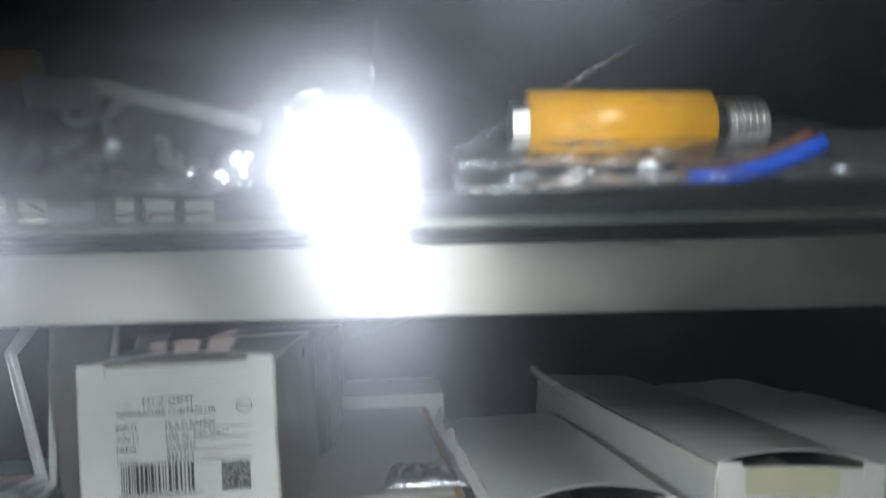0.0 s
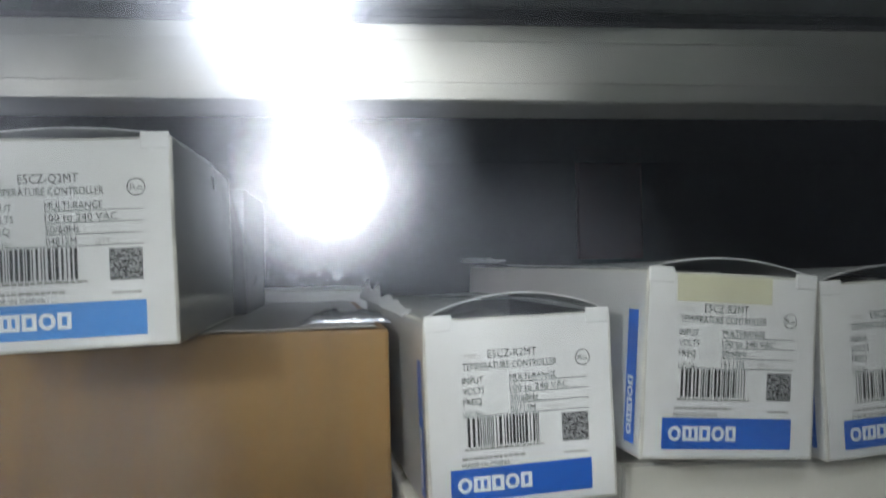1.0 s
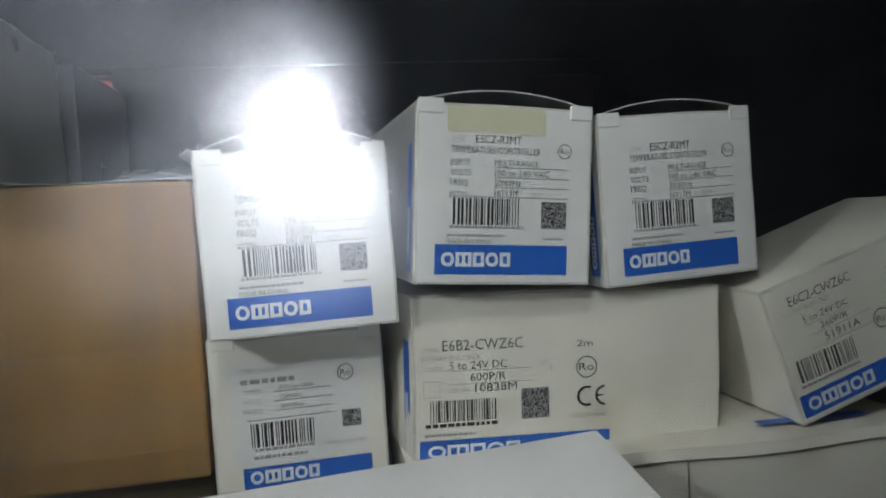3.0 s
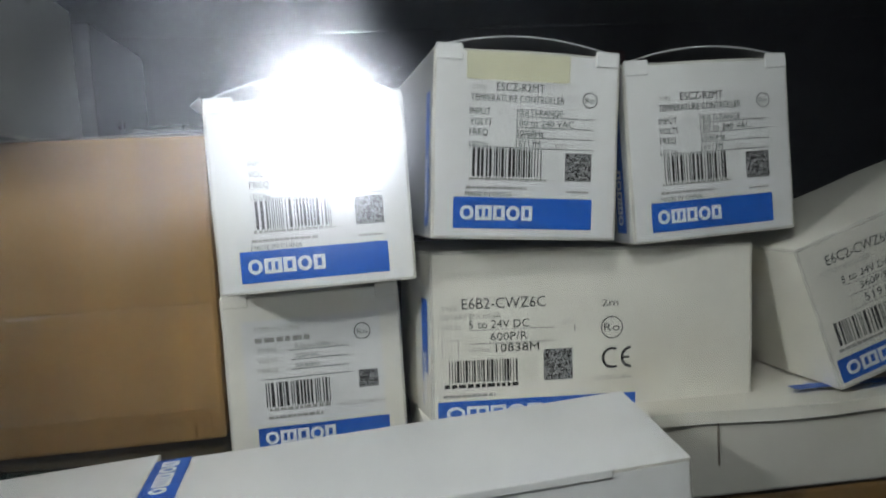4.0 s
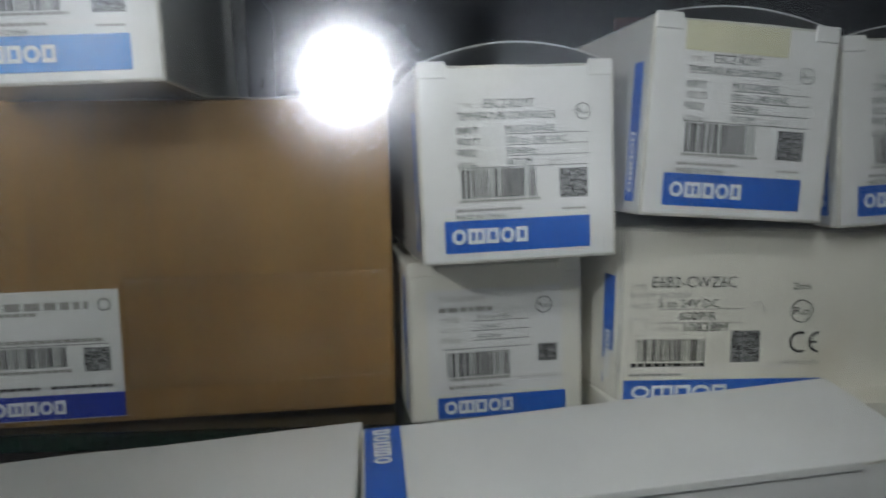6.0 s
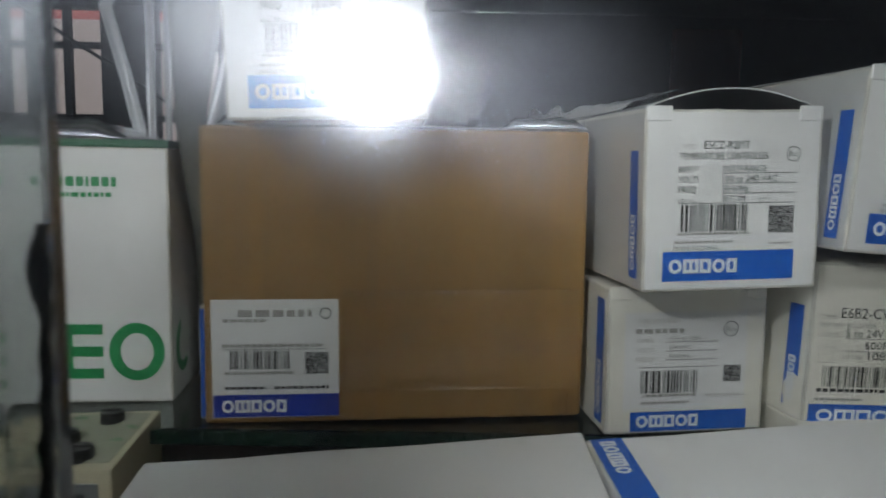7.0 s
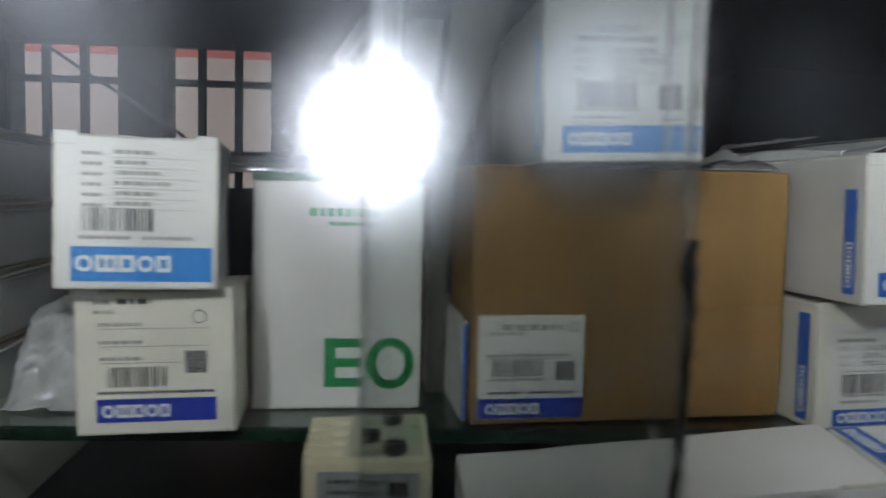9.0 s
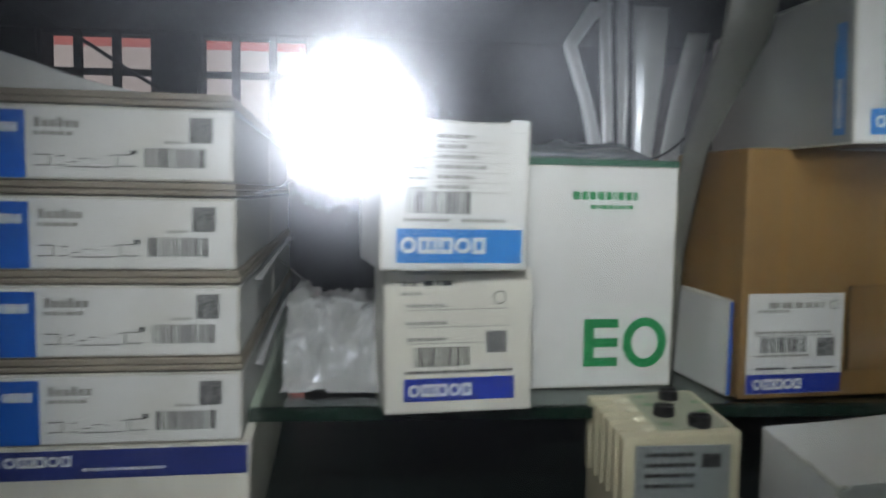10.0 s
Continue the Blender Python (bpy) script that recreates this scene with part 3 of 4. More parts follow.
ink, pale, band, wh, sq = (bmesh.new() for _ in range(5))
k = 0.1165 / 595


def U(x):
    return (x - 810) * k


def V(y):
    return (690 - y) * k * 0.985


write(pale, "TYPE", U(828), V(486), 8 * k, 30 * k)
write(ink, "E6B2-CWZ6C", U(866), V(484), 20 * k, 153 * k)
write(pale, "ROTARY ENCODER", U(827), V(502), 9 * k, 110 * k)
write(pale, "VOLTS", U(827), V(521), 8 * k, 38 * k)
write(ink, "5 to 24V DC", U(878), V(520), 15 * k, 110 * k)
rect(pale, U(878), V(523.5), U(1035), V(522))
write(ink, "600P/R", U(917), V(543), 15 * k, 68 * k)
rect(pale, U(878), V(548.5), U(1035), V(547))
write(pale, "QTY", U(1050), V(518), 8 * k, 22 * k)
write(ink, "1", U(1072), V(532), 13 * k)
write(pale, "LOT No.", U(877), V(563), 8 * k, 40 * k)
write(ink, "10838M", U(926), V(564), 15 * k, 80 * k)
for a in ((829, 571, 859, 570), (829, 541, 859, 540), (829, 571, 830, 540), (858, 571, 859, 540)):
    rect(pale, U(a[0]), V(a[1]), U(a[2]), V(a[3]))
bars(ink, U(841), V(618), 125 * k, 40 * k, rnd, 36)
smudge(ink, U(832), V(628), 135 * k, 7 * k, rnd)
rect(sq, U(1014), V(621), U(1068), V(563))
smudge(pale, U(830), V(645), 95 * k, 5 * k, rnd)
write(ink, "2m", U(1124), V(488), 13 * k, 32 * k)
ring(ink, U(1143), V(528), 21 * k, 2.2 * k)
write(ink, "Ro", U(1128), V(535), 15 * k, 30 * k)
ring(ink, U(1143), V(585), 20 * k, 5 * k, 20, math.pi * 0.35, math.pi * 1.65)
ring(ink, U(1179), V(585), 20 * k, 5 * k, 20, math.pi * 0.5, math.pi * 1.5)
rect(ink, U(1160), V(587), U(1176), V(583))
write(pale, "MADE IN CHINA", U(1110), V(626), 8 * k, 70 * k)
rect(band, U(820), V(692), U(1187), V(634 + 18))
mark(wh, U(835), V(686), 175 * k, 24 * k)
part("printed_text", on_front(ink), INK, t)
part("faint_print", on_front(pale), PALEINK, t)
part("grey_patch", on_front(sq), GREYPATCH, t)
part("front_band", on_front(band), BLUE, t)
part("front_mark", on_front(wh, -2 * EPS), INKWHITE, t)
side_band(t, H, 0.004, 0.0115, 0.004, H * 0.72, BLUE)
for ch in t.children:
    for v in ch.data.vertices:
        if v.co.x < 0.0015:
            v.co.x -= 0.16 * min(max(v.co.y, 0), 0.03)

# tipped encoder carton
W, H = 0.105, 0.0545
t, rnd = carton("cream encoder carton tipped up on its corner", (0.3690, 0.0815, 0.0075), 4.0, 18.5, W, H, 0.075, 23, CREAM, lid=0.0, ears=False)
ink, pale, band, wh, sq = (bmesh.new() for _ in range(5))
k = W / 480
write(ink, "E6C2-CWZ6C", 44 * k, 205 * k, 17 * k, 125 * k)
write(pale, "ROTARY ENCODER", 25 * k, 190 * k, 8 * k, 95 * k)
write(ink, "5 to 24V DC", 60 * k, 168 * k, 12 * k, 92 * k)
write(ink, "360P/R", 88 * k, 148 * k, 12 * k, 56 * k)
write(ink, "51911A", 90 * k, 125 * k, 14 * k, 72 * k)
for z in (163, 143, 120):
    rect(pale, 60 * k, z * k, 190 * k, (z + 1.2) * k)
bars(ink, 22 * k, 72 * k, 120 * k, 40 * k, rnd, 30)
smudge(pale, 18 * k, 62 * k, 120 * k, 5 * k, rnd)
ring(ink, 205 * k, 120 * k, 18 * k, 2.2 * k)
write(ink, "Ro", 193 * k, 114 * k, 12 * k, 24 * k)
write(ink, "1", 240 * k, 190 * k, 14 * k)
rect(band, 8 * k, 12 * k, 330 * k, 52 * k)
mark(wh, 20 * k, 20 * k, 135 * k, 24 * k)
part("printed_text", on_front(ink), INK, t)
part("faint_print", on_front(pale), PALEINK, t)
sq.free()
part("front_band", on_front(band), BLUE, t)
part("front_mark", on_front(wh, -2 * EPS), INKWHITE, t)

# flat white cartons under the encoders, on a brown box
W, H, D = 0.20, 0.029, 0.13
t, rnd = carton("flat off-white carton with a torn seam", (0.2205, 0.0665, -0.0235), 3.0, 0.4, W, H, D, 24, CREAM, lid=0.0, ears=False)
part("front_seam", box(0.098, -0.0006, 0.011, 0.0985, 0.0004, H - 0.001), GREYBOARD, t)
part("flap_edge", sheet(lambda u, v: Vector((0.06 + 0.135 * u, -0.0012 * v, H + 0.0004 - 0.004 * v + 0.0008 * math.sin(u * 9))), 12, 3, 0.0005), CREAM, t)
bm = bmesh.new()
for u0 in (0.135,):
    rect(bm, u0, 0, u0 + 0.045, 0.006)
for v in bm.verts:
    v.co = Vector((v.co.x, 0.012 + v.co.z, H + 0.0018))
part("top_band", bm, BLUE, t)
t = new("brown_box")
t.matrix_world = pose(0.2185, 0.068, ZB, 0, 0, 3)
tagged(t, "brown corrugated box under a flat carton", "box")
part("body", box(0, 0, 0, 0.23, 0.14, -0.0238 - ZB, 0.0015, 2), KRAFT, t)
bm = bmesh.new()
smudge(bm, 0.10, 0.012, 0.06, 0.012, random.Random(4))
part("printed_bars", on_front(bm), INK, t)

# long white cartons lying along the front
for lab, c, yaw, roll, L, seed, band in (
        ("long white carton lying in front, blue band at its end", (0.1395, 0.0085, 0.0035), 3.5, 3.6, 0.1475, 31, True),
        ("long white carton lying in front of the brown box", (-0.0090, 0.0130, -0.0085), 1.0, 4.6, 0.1465, 32, False)):
    hgt = 0.072 if band else 0.056
    top, rnd = carton(lab, (c[0], c[1], c[2] - hgt), yaw, 0.0, L, hgt, 0.0485, seed, lid=0.0, ears=False)
    part("lid_edge", box(0.004, -0.0007, hgt - 0.0020, L - 0.022, 0.0012, hgt + 0.0005, 0.0003, 1), WHITE, top)
    for ch in top.children:
        for v in ch.data.vertices:
            if v.co.z > hgt * 0.5:
                v.co.z += math.tan(radians(roll)) * v.co.x + 0.005 * v.co.y / 0.0485
    if band:
        bm = bmesh.new()
        rect(bm, 0.001, 0.0, 0.0115, 0.0475)
        lg = bmesh.new()
        mark(lg, 0, 0, 0.0200, 0.0050)
        upright(lg, 0.0085, 0.0255)
        for b2, m2, e in ((bm, BLUE, 0.0003), (lg, INKWHITE, 0.0005)):
            for v in b2.verts:
                u, w = v.co.x, v.co.z
                v.co = Vector((u, w, hgt + e + math.tan(radians(roll)) * u + 0.005 * w / 0.0485))
            part("end_band" if m2 is BLUE else "end_mark", b2, m2, top)

# ---- the big brown box with its white label ----
W, H, D = 0.1475, 0.1137, 0.20
t = new("brown_box")
t.matrix_world = pose(-0.0010, 0.0985, Z0 + 0.0003, 0, -0.4, 4.8)
tagged(t, "brown corrugated box with a white label, worn corner", "box")
bm = carton_body(W, H, D, random.Random(5), 0.0, 0.0016)
for v in bm.verts:
    if v.co.x > W - 0.02 and v.co.z < 0.02 and v.co.y < 0.001:
        v.co.y += 0.0008 * (v.co.x - W + 0.02) / 0.02
part("body", bm, KRAFT, t)
part("top_tape", sheet(lambda u, v: Vector((0.004 + 0.139 * u, 0.0016 + 0.197 * v, H + 0.0008 + 0.0004 * noise.noise(Vector((u * 9, v * 12, 1))))), 22, 22, 0.0003), PACKTAPE, t, "dull wide packing tape", True)
for i in range(3):
    part("corner_crease", box(W - 0.006 - 0.003 * i, -0.0004, 0.001, W - 0.0052 - 0.003 * i, 0.0003, 0.010 - 0.002 * i), KRAFT, t)
part("front_tape", sheet(lambda u, v: Vector((0.0525 + 0.0930 * u, -0.0009 - 0.0003 * noise.noise(Vector((u * 14, v * 9, 5))), 0.0120 + 0.040 * v)), 40, 18, 0.00015), CLEARTAPE, t, "clear packing tape", True)
lab, ink, band, wh, sq, pale = (bmesh.new() for _ in range(6))
k = 0.0482 / 213


def U(x):
    return (x - 482) * k


def V(y):
    return (788 - y) * k


rnd = random.Random(6)
rect(lab, U(495), V(777), U(707), V(573))
smudge(pale, U(540), V(603), 122 * k, 12 * k, rnd)
smudge(pale, U(515), V(612), 70 * k, 6 * k, rnd)
smudge(pale, U(512), V(655), 170 * k, 6 * k, rnd)
rect(ink, U(512), V(659), U(690), V(658))
bars(ink, U(525), V(693), 105 * k, 32 * k, rnd, 30)
smudge(pale, U(516), V(702), 115 * k, 5 * k, rnd)
rect(sq, U(650), V(702), U(690), V(664))
smudge(ink, U(516), V(728), 68 * k, 5 * k, rnd)
smudge(ink, U(598), V(728), 92 * k, 5 * k, rnd)
ring(ink, U(685), V(597), 10 * k, 2 * k)
rect(band, U(496), V(776), U(707), V(737))
mark(wh, U(510), V(768), 108 * k, 22 * k)
lb = part("label", on_front(lab, -0.0003), WHITE, t, "white paper label")
part("printed_text", on_front(ink, -0.00045), INK, lb)
part("faint_print", on_front(pale, -0.00045), PALEINK, lb)
part("grey_patch", on_front(sq, -0.00045), GREYPATCH, lb)
part("label_band", on_front(band, -0.00045), ROYAL, lb)
part("label_mark", on_front(wh, -0.0006), INKWHITE, lb)

carton("white carton standing behind the brown box", (0.020, 0.318, Z0 + 0.0003), 3, 0, 0.12, 0.122, 0.07, 43, lid=0.0, ears=False)

# small upright cartons in the gap beside the brown box
t, rnd = carton("narrow white carton with a blue end, in the gap", (-0.0046, 0.104, Z0 + 0.0003), 5, 0, 0.0026, 0.045, 0.10, 41, lid=0.0, ears=False)
bm = bmesh.new()
rect(bm, 0.0004, 0.001, 0.0022, 0.044)
part("front_band", on_front(bm), BLUE, t)
t, rnd = carton("narrow white carton standing in the gap", (-0.0195, 0.160, Z0 + 0.0003), 4, 0, 0.016, 0.072, 0.05, 42, CREAM, lid=0.0, ears=False)
bm = bmesh.new()
rect(bm, 0.001, 0.05, 0.015, 0.071)
part("front_band", on_front(bm), NAVY, t)

# ---- white carton with green writing ----
W, H, D = 0.0775, 0.1085, 0.10
t = new("relay_carton")
t.matrix_world = pose(-0.0995, 0.1185, Z0 + 0.0003, 0, 0.0, 4.4)
tagged(t, "tall white carton with green writing and green lid edge", "box")
wear(part("body", carton_body(W, H - 0.003, D, random.Random(8), 0.0), WHITE, t))
part("lid_edge", box(-0.0003, -0.0003, H - 0.0032, W + 0.0003, D, H, 0.0006, 2), DEEPGREEN, t, "dark green lid edge")
g = bmesh.new()
a, b = 0.0325, 0.0107
rect(g, a, b - 0.0005, a + 0.0052, b + 0.0225)
for z in (0.0, 0.0093, 0.0186):
    rect(g, a + 0.0045, b - 0.0005 + z, a + 0.0172, b + 0.0038 + z)
n = 40
for i in range(n):
    q = [(math.cos(math.tau * j / n), math.sin(math.tau * j / n)) for j in (i, i + 1)]
    cx, cz = 0.0632, b + 0.0108
    g.faces.new([g.verts.new((cx + r1 * c, 0, cz + r2 * s)) for (c, s), r1, r2 in ((q[0], 0.0066, 0.0079), (q[0], 0.0112, 0.0122), (q[1], 0.0112, 0.0122), (q[1], 0.0066, 0.0079))])
part("large_letters", on_front(g), GREEN, t)
g = bmesh.new()
mark(g, 0.025, 0.0895, 0.032, 0.0040, (0.9, 0.7, 0.8, 0.8, 0.7, 0.3, 0.8, 0.7, 0.5))
mark(g, 0.034, 0.0852, 0.021, 0.0020, (0.7, 0.3, 0.7, 0.6, 0.4, 0.5, 0.3, 0.6))
part("green_mark", on_front(g), GREEN, t)
g = bmesh.new()
cz = b + 0.0108
for i in range(n):
    q = [(math.cos(0.9 + 4.5 * j / n), math.sin(0.9 + 4.5 * j / n)) for j in (i, i + 1)]
    g.faces.new([g.verts.new((0.016 + r1 * c, 0, cz + r2 * s)) for (c, s), r1, r2 in ((q[0], 0.0066, 0.0079), (q[0], 0.0112, 0.0122), (q[1], 0.0112, 0.0122), (q[1], 0.0066, 0.0079))])
part("side_letter", on_right(g, W + EPS), GREEN, t)
# crumpled clear film on top


def rolled(x0, y0, z, w, d, h, seed):
    """Loose film whose front edge bulges in a roll and then lies back flat."""
    def fn(u, v):
        n = noise.noise(Vector((u * 5 + seed, v * 2, seed * 1.7)))
        e = 0.35 * noise.noise(Vector((u * 17, v * 9, seed))) + 0.2 * noise.noise(Vector((u * 40, v * 15, seed + 3)))
        r = h * (0.55 + 0.5 * abs(n) + 0.2 * e) * min(1, 6 * u, 6 * (1 - u))
        if v < 0.5:
            f = v * 2 * math.pi * 0.55
            return Vector((x0 + w * u + 0.002 * n, y0 + r * (1 - math.cos(f)), z + r * math.sin(f)))
        k = (v - 0.5) * 2
        return Vector((x0 + w * u + 0.002 * n, y0 + r * 1.16 + d * k, z + r * (0.99 - 0.6 * k) + 0.0015 * abs(e) * k))
    return sheet(fn, 60, 26, 0.0003)


tagged(part("film_wrap", rolled(-0.124, 0.121, 0.1050, 0.088, 0.05, 0.0120, 3), WRAPFILM, None, "", True), "crumpled clear plastic film on the tall carton", "plastic film")
tagged(part("film_wrap", rolled(0.112, 0.122, 0.1122, 0.034, 0.03, 0.0065, 7), WRAPFILM, None, "", True), "crumpled clear plastic film on the brown box", "plastic film")


def lip(x0, y0, z0, dx, ln, rise, seed):
    """A narrow upstanding edge of shrunk film along the top of a carton."""
    def fn(u, v):
        n = noise.noise(Vector((u * 7, v, seed))) + 0.4 * noise.noise(Vector((u * 21, v * 2, seed)))
        return Vector((x0 + dx * u + 0.0030 * v + 0.0012 * n, y0 + ln * u, z0 + rise * v * (0.7 + 0.5 * n) * (0.35 + 0.65 * u)))
    return sheet(fn, 60, 8, 0.0003)


# glints along these film edges are put into the cloudy white colour
tagged(part("film_lip", lip(0.1490, 0.080, 0.1170, -0.0165, 0.145, 0.0110, 2), STRIPFILM, None, "", True), "upstanding edge of shrunk film on a carton", "plastic film")
tagged(part("film_lip", lip(0.2010, 0.190, 0.1345, -0.0060, 0.110, 0.0050, 6), STRIPFILM, None, "", True), "upstanding edge of shrunk film on a carton", "plastic film")

# folded plastic strips standing behind, and one leaning in the gap
t = new("packing_strips")
tagged(t, "folded translucent plastic strips standing behind the cartons", "packaging")
STRIPS = (((-0.0490, 0.168, 0.1047, 0.0062), (-0.0560, 0.168, 0.135, 0.0062), (-0.0655, 0.170, 0.166, 0.0065), (-0.0560, 0.172, 0.180, 0.0085), (-0.0480, 0.174, 0.190, 0.0110)),
          ((-0.0440, 0.166, 0.1047, 0.0046), (-0.0455, 0.169, 0.150, 0.0052), (-0.0470, 0.174, 0.200, 0.0056)),
          ((-0.0365, 0.165, 0.1047, 0.0034), (-0.0370, 0.168, 0.150, 0.0050), (-0.0372, 0.173, 0.200, 0.0064)),
          ((-0.0270, 0.163, 0.1047, 0.0100), (-0.0240, 0.166, 0.150, 0.0170), (-0.0225, 0.168, 0.187, 0.0195)),
          ((-0.0150, 0.160, 0.1000, 0.0110), (-0.0060, 0.164, 0.140, 0.0125), (0.0030, 0.166, 0.174, 0.0140)))


def strip(rows, seed, curl=0.0015):
    def fn(u, v):
        f = v * (len(rows) - 1)
        i = min(int(f), len(rows) - 2)
        x, y, z, w = (a + (b - a) * (f - i) for a, b in zip(rows[i], rows[i + 1]))
        e = noise.noise(Vector((u * 1.5 + seed, v * 3, seed)))
        return Vector((x + w * (u - 0.5), y + curl * math.sin(u * 4 + seed) + 0.0012 * e, z + 0.0008 * e * v))
    return sheet(fn, 8, 24, 0.0005)


for i, rows in enumerate(STRIPS):
    part("strip", strip(rows, i), STRIPFILM, t, "", True)
part("tie", tube([(-0.030 + 0.004 * i, 0.1575, 0.1062 + 0.00035 * i * i) for i in range(7)], 0.0007, 6), BLACKP, t, "thin dark tie")
band = strip(((-0.0140, 0.152, Z0 + 0.0008, 0.009), (-0.0140, 0.145, 0.060, 0.010), (-0.0135, 0.126, 0.112, 0.012), (-0.0030, 0.103, 0.160, 0.022), (0.0040, 0.098, 0.2110, 0.028)), 9, 0.001)
tagged(part("leaning_strip", band, OLIVE, None, "", True), "dull olive-grey plastic strip leaning in the gap", "packaging")

# ---- beige relay with three knobs ----
t = new("overload_relay")
t.matrix_world = pose(-0.0680, 0.0575, ZB, 0, 0, 1.0)
tagged(t, "beige plastic relay with three black knobs", "relay")
hz = 0.0555
W, D = 0.0485, 0.047
bm = box(0, 0, 0, W, D, hz, 0.0012, 2)
for v in bm.verts:
    if v.co.z > hz * 0.5:
        v.co.z += 0.004 * v.co.y / D + 0.002 * v.co.x / W
part("body", bm, BEIGE, t)
for i in range(5):
    y = 0.006 + i * 0.0085
    part("terminal_rib", box(-0.0012, y, hz * 0.5, 0.0085, y + 0.0052, hz + 0.0012 + 0.004 * y / D, 0.0008, 2), BEIGE, t)
def top_z(x, y):
    return hz + 0.004 * y / D + 0.002 * x / W


bm = bmesh.new()
box_into(bm, 0.0165, 0.0045, hz - 0.002, W - 0.0025, D - 0.003, hz + 0.0004, 0.0004, 1)
for v in bm.verts:
    v.co.z += 0.004 * v.co.y / D + 0.002 * v.co.x / W
part("top_panel", bm, PANEL, t, "grey-green printed top panel")
for i in range(4):
    y = 0.0075 + i * 0.0098
    bm = bmesh.new()
    bmesh.ops.create_uvsphere(bm, u_segments=14, v_segments=8, radius=0.0031)
    for v in bm.verts:
        v.co = Vector((0.0125 + v.co.x * 1.05, y + v.co.y * 0.85, top_z(0.0125, y) + v.co.z * 0.5))
    part("terminal", bm, TERMINAL, t, "", True)
for x, y, r in ((0.0245, 0.0205, 0.0050), (0.0335, 0.0375, 0.0048), (0.0345, 0.0085, 0.0052)):
    zt = top_z(x, y)
    bm = rod_into(bmesh.new(), (x, y, zt - 0.001), (x, y, zt + 0.0042), r * 0.92, 28, r * 0.86)
    kn = part("knob", bm, BLACKP, t, "low black knob")
    part("slot", box(x - r * 0.7, y - 0.0006, zt + 0.0040, x + r * 0.7, y + 0.0006, zt + 0.0049, 0.0002, 1), BLACKP, kn)
bm = bmesh.new()
rnd = random.Random(3)
for x, y in ((0.0185, 0.030), (0.0185, 0.009), (0.0185, 0.039), (0.039, 0.020), (0.040, 0.030)):
    for j in range(3):
        u0 = x + rnd.uniform(0, 0.002)
        zt = hz + 0.004 * y / D + 0.002 * x / W + 0.0007
        bm.faces.new([bm.verts.new(c) for c in ((u0, y + j * 0.0016, zt), (u0 + 0.005, y + j * 0.0016, zt), (u0 + 0.005, y + j * 0.0016 + 0.0007, zt + 0.0001), (u0, y + j * 0.0016 + 0.0007, zt + 0.0001))])
part("top_print", bm, GREEN, t)
lb = part("front_label", box(0.0048, -0.0005, 0.004, 0.0440, 0.0003, hz - 0.003, 0.0002, 1), GREYLABEL, t, "silver-grey printed label")
bm = bmesh.new()
for i in range(4):
    smudge(bm, 0.009, hz - 0.0075 - i * 0.0042, 0.020, 0.0016, rnd)
smudge(bm, 0.032, hz - 0.012, 0.009, 0.0055, rnd)
part("label_print", on_front(bm, -0.0007), INK, lb)

# ---- two cartons one on the other ----
for lab, c, yaw, roll, W, H, blue, seed, m in (
        ("white carton with a light blue band, on a cream carton", (-0.1640, 0.0665, 0.0575), 9.0, -0.5, 0.0600, 0.0590, SKYBLUE, 51, WHITE),
        ("cream carton with a dark blue band on the glass shelf", (-0.1615, 0.0800, Z0 + 0.0003), 4.0, 1.0, 0.0625, 0.0590, ROYAL, 52, CREAM)):
    t, rnd = carton(lab, c, yaw, roll, W, H, 0.056, seed, m, lid=0.0)
    ink, pale, band, wh, sq = (bmesh.new() for _ in range(5))
    k = W / 260
    if seed == 51:
        for i in range(6):
            smudge(pale, 45 * k, (222 - 17 * i) * k, 32 * k, 6 * k, rnd)
            smudge(pale, 95 * k, (225 - 17 * i) * k, rnd.uniform(50, 110) * k, 7 * k, rnd)
            rect(pale, 90 * k, (219 - 17 * i) * k, 225 * k, (220 - 17 * i) * k)
        bars(ink, 45 * k, 98 * k, 110 * k, 38 * k, rnd, 24)
        smudge(pale, 40 * k, 84 * k, 80 * k, 6 * k, rnd)
        smudge(pale, 140 * k, 84 * k, 80 * k, 6 * k, rnd)
        rect(band, 28 * k, 14 * k, 250 * k, 72 * k)
        mark(wh, 34 * k, 30 * k, 150 * k, 28 * k)
    else:
        smudge(pale, 32 * k, 222 * k, 30 * k, 7 * k, rnd)
        smudge(ink, 70 * k, 222 * k, 55 * k, 9 * k, rnd)
        smudge(pale, 32 * k, 206 * k, 36 * k, 6 * k, rnd)
        for z in (180, 150, 122):
            rect(pale, 40 * k, z * k, 220 * k, (z + 1.4) * k)
            smudge(pale, 40 * k, (z + 5) * k, 70 * k, 6 * k, rnd)
        bars(ink, 52 * k, 82 * k, 100 * k, 34 * k, rnd, 26)
        rect(sq, 178 * k, 104 * k, 214 * k, 142 * k)
        ring(ink, 202 * k, 200 * k, 12 * k, 2 * k)
        smudge(ink, 36 * k, 70 * k, 190 * k, 5 * k, rnd)
        rect(band, 34 * k, 22 * k, 228 * k, 62 * k)
        mark(wh, 42 * k, 30 * k, 110 * k, 22 * k)
    part("printed_text", on_front(ink), INK, t)
    part("faint_print", on_front(pale), PALEINK, t)
    if seed == 52:
        part("grey_patch", on_front(sq), GREYPATCH, t)
    else:
        sq.free()
    part("front_band", on_front(band), blue, t)
    part("front_mark", on_front(wh, -2 * EPS), INKWHITE, t)
    if seed == 51:
        side_band(t, H, 0.004, 0.010, 0.004, H * 0.9, blue, "right", W)

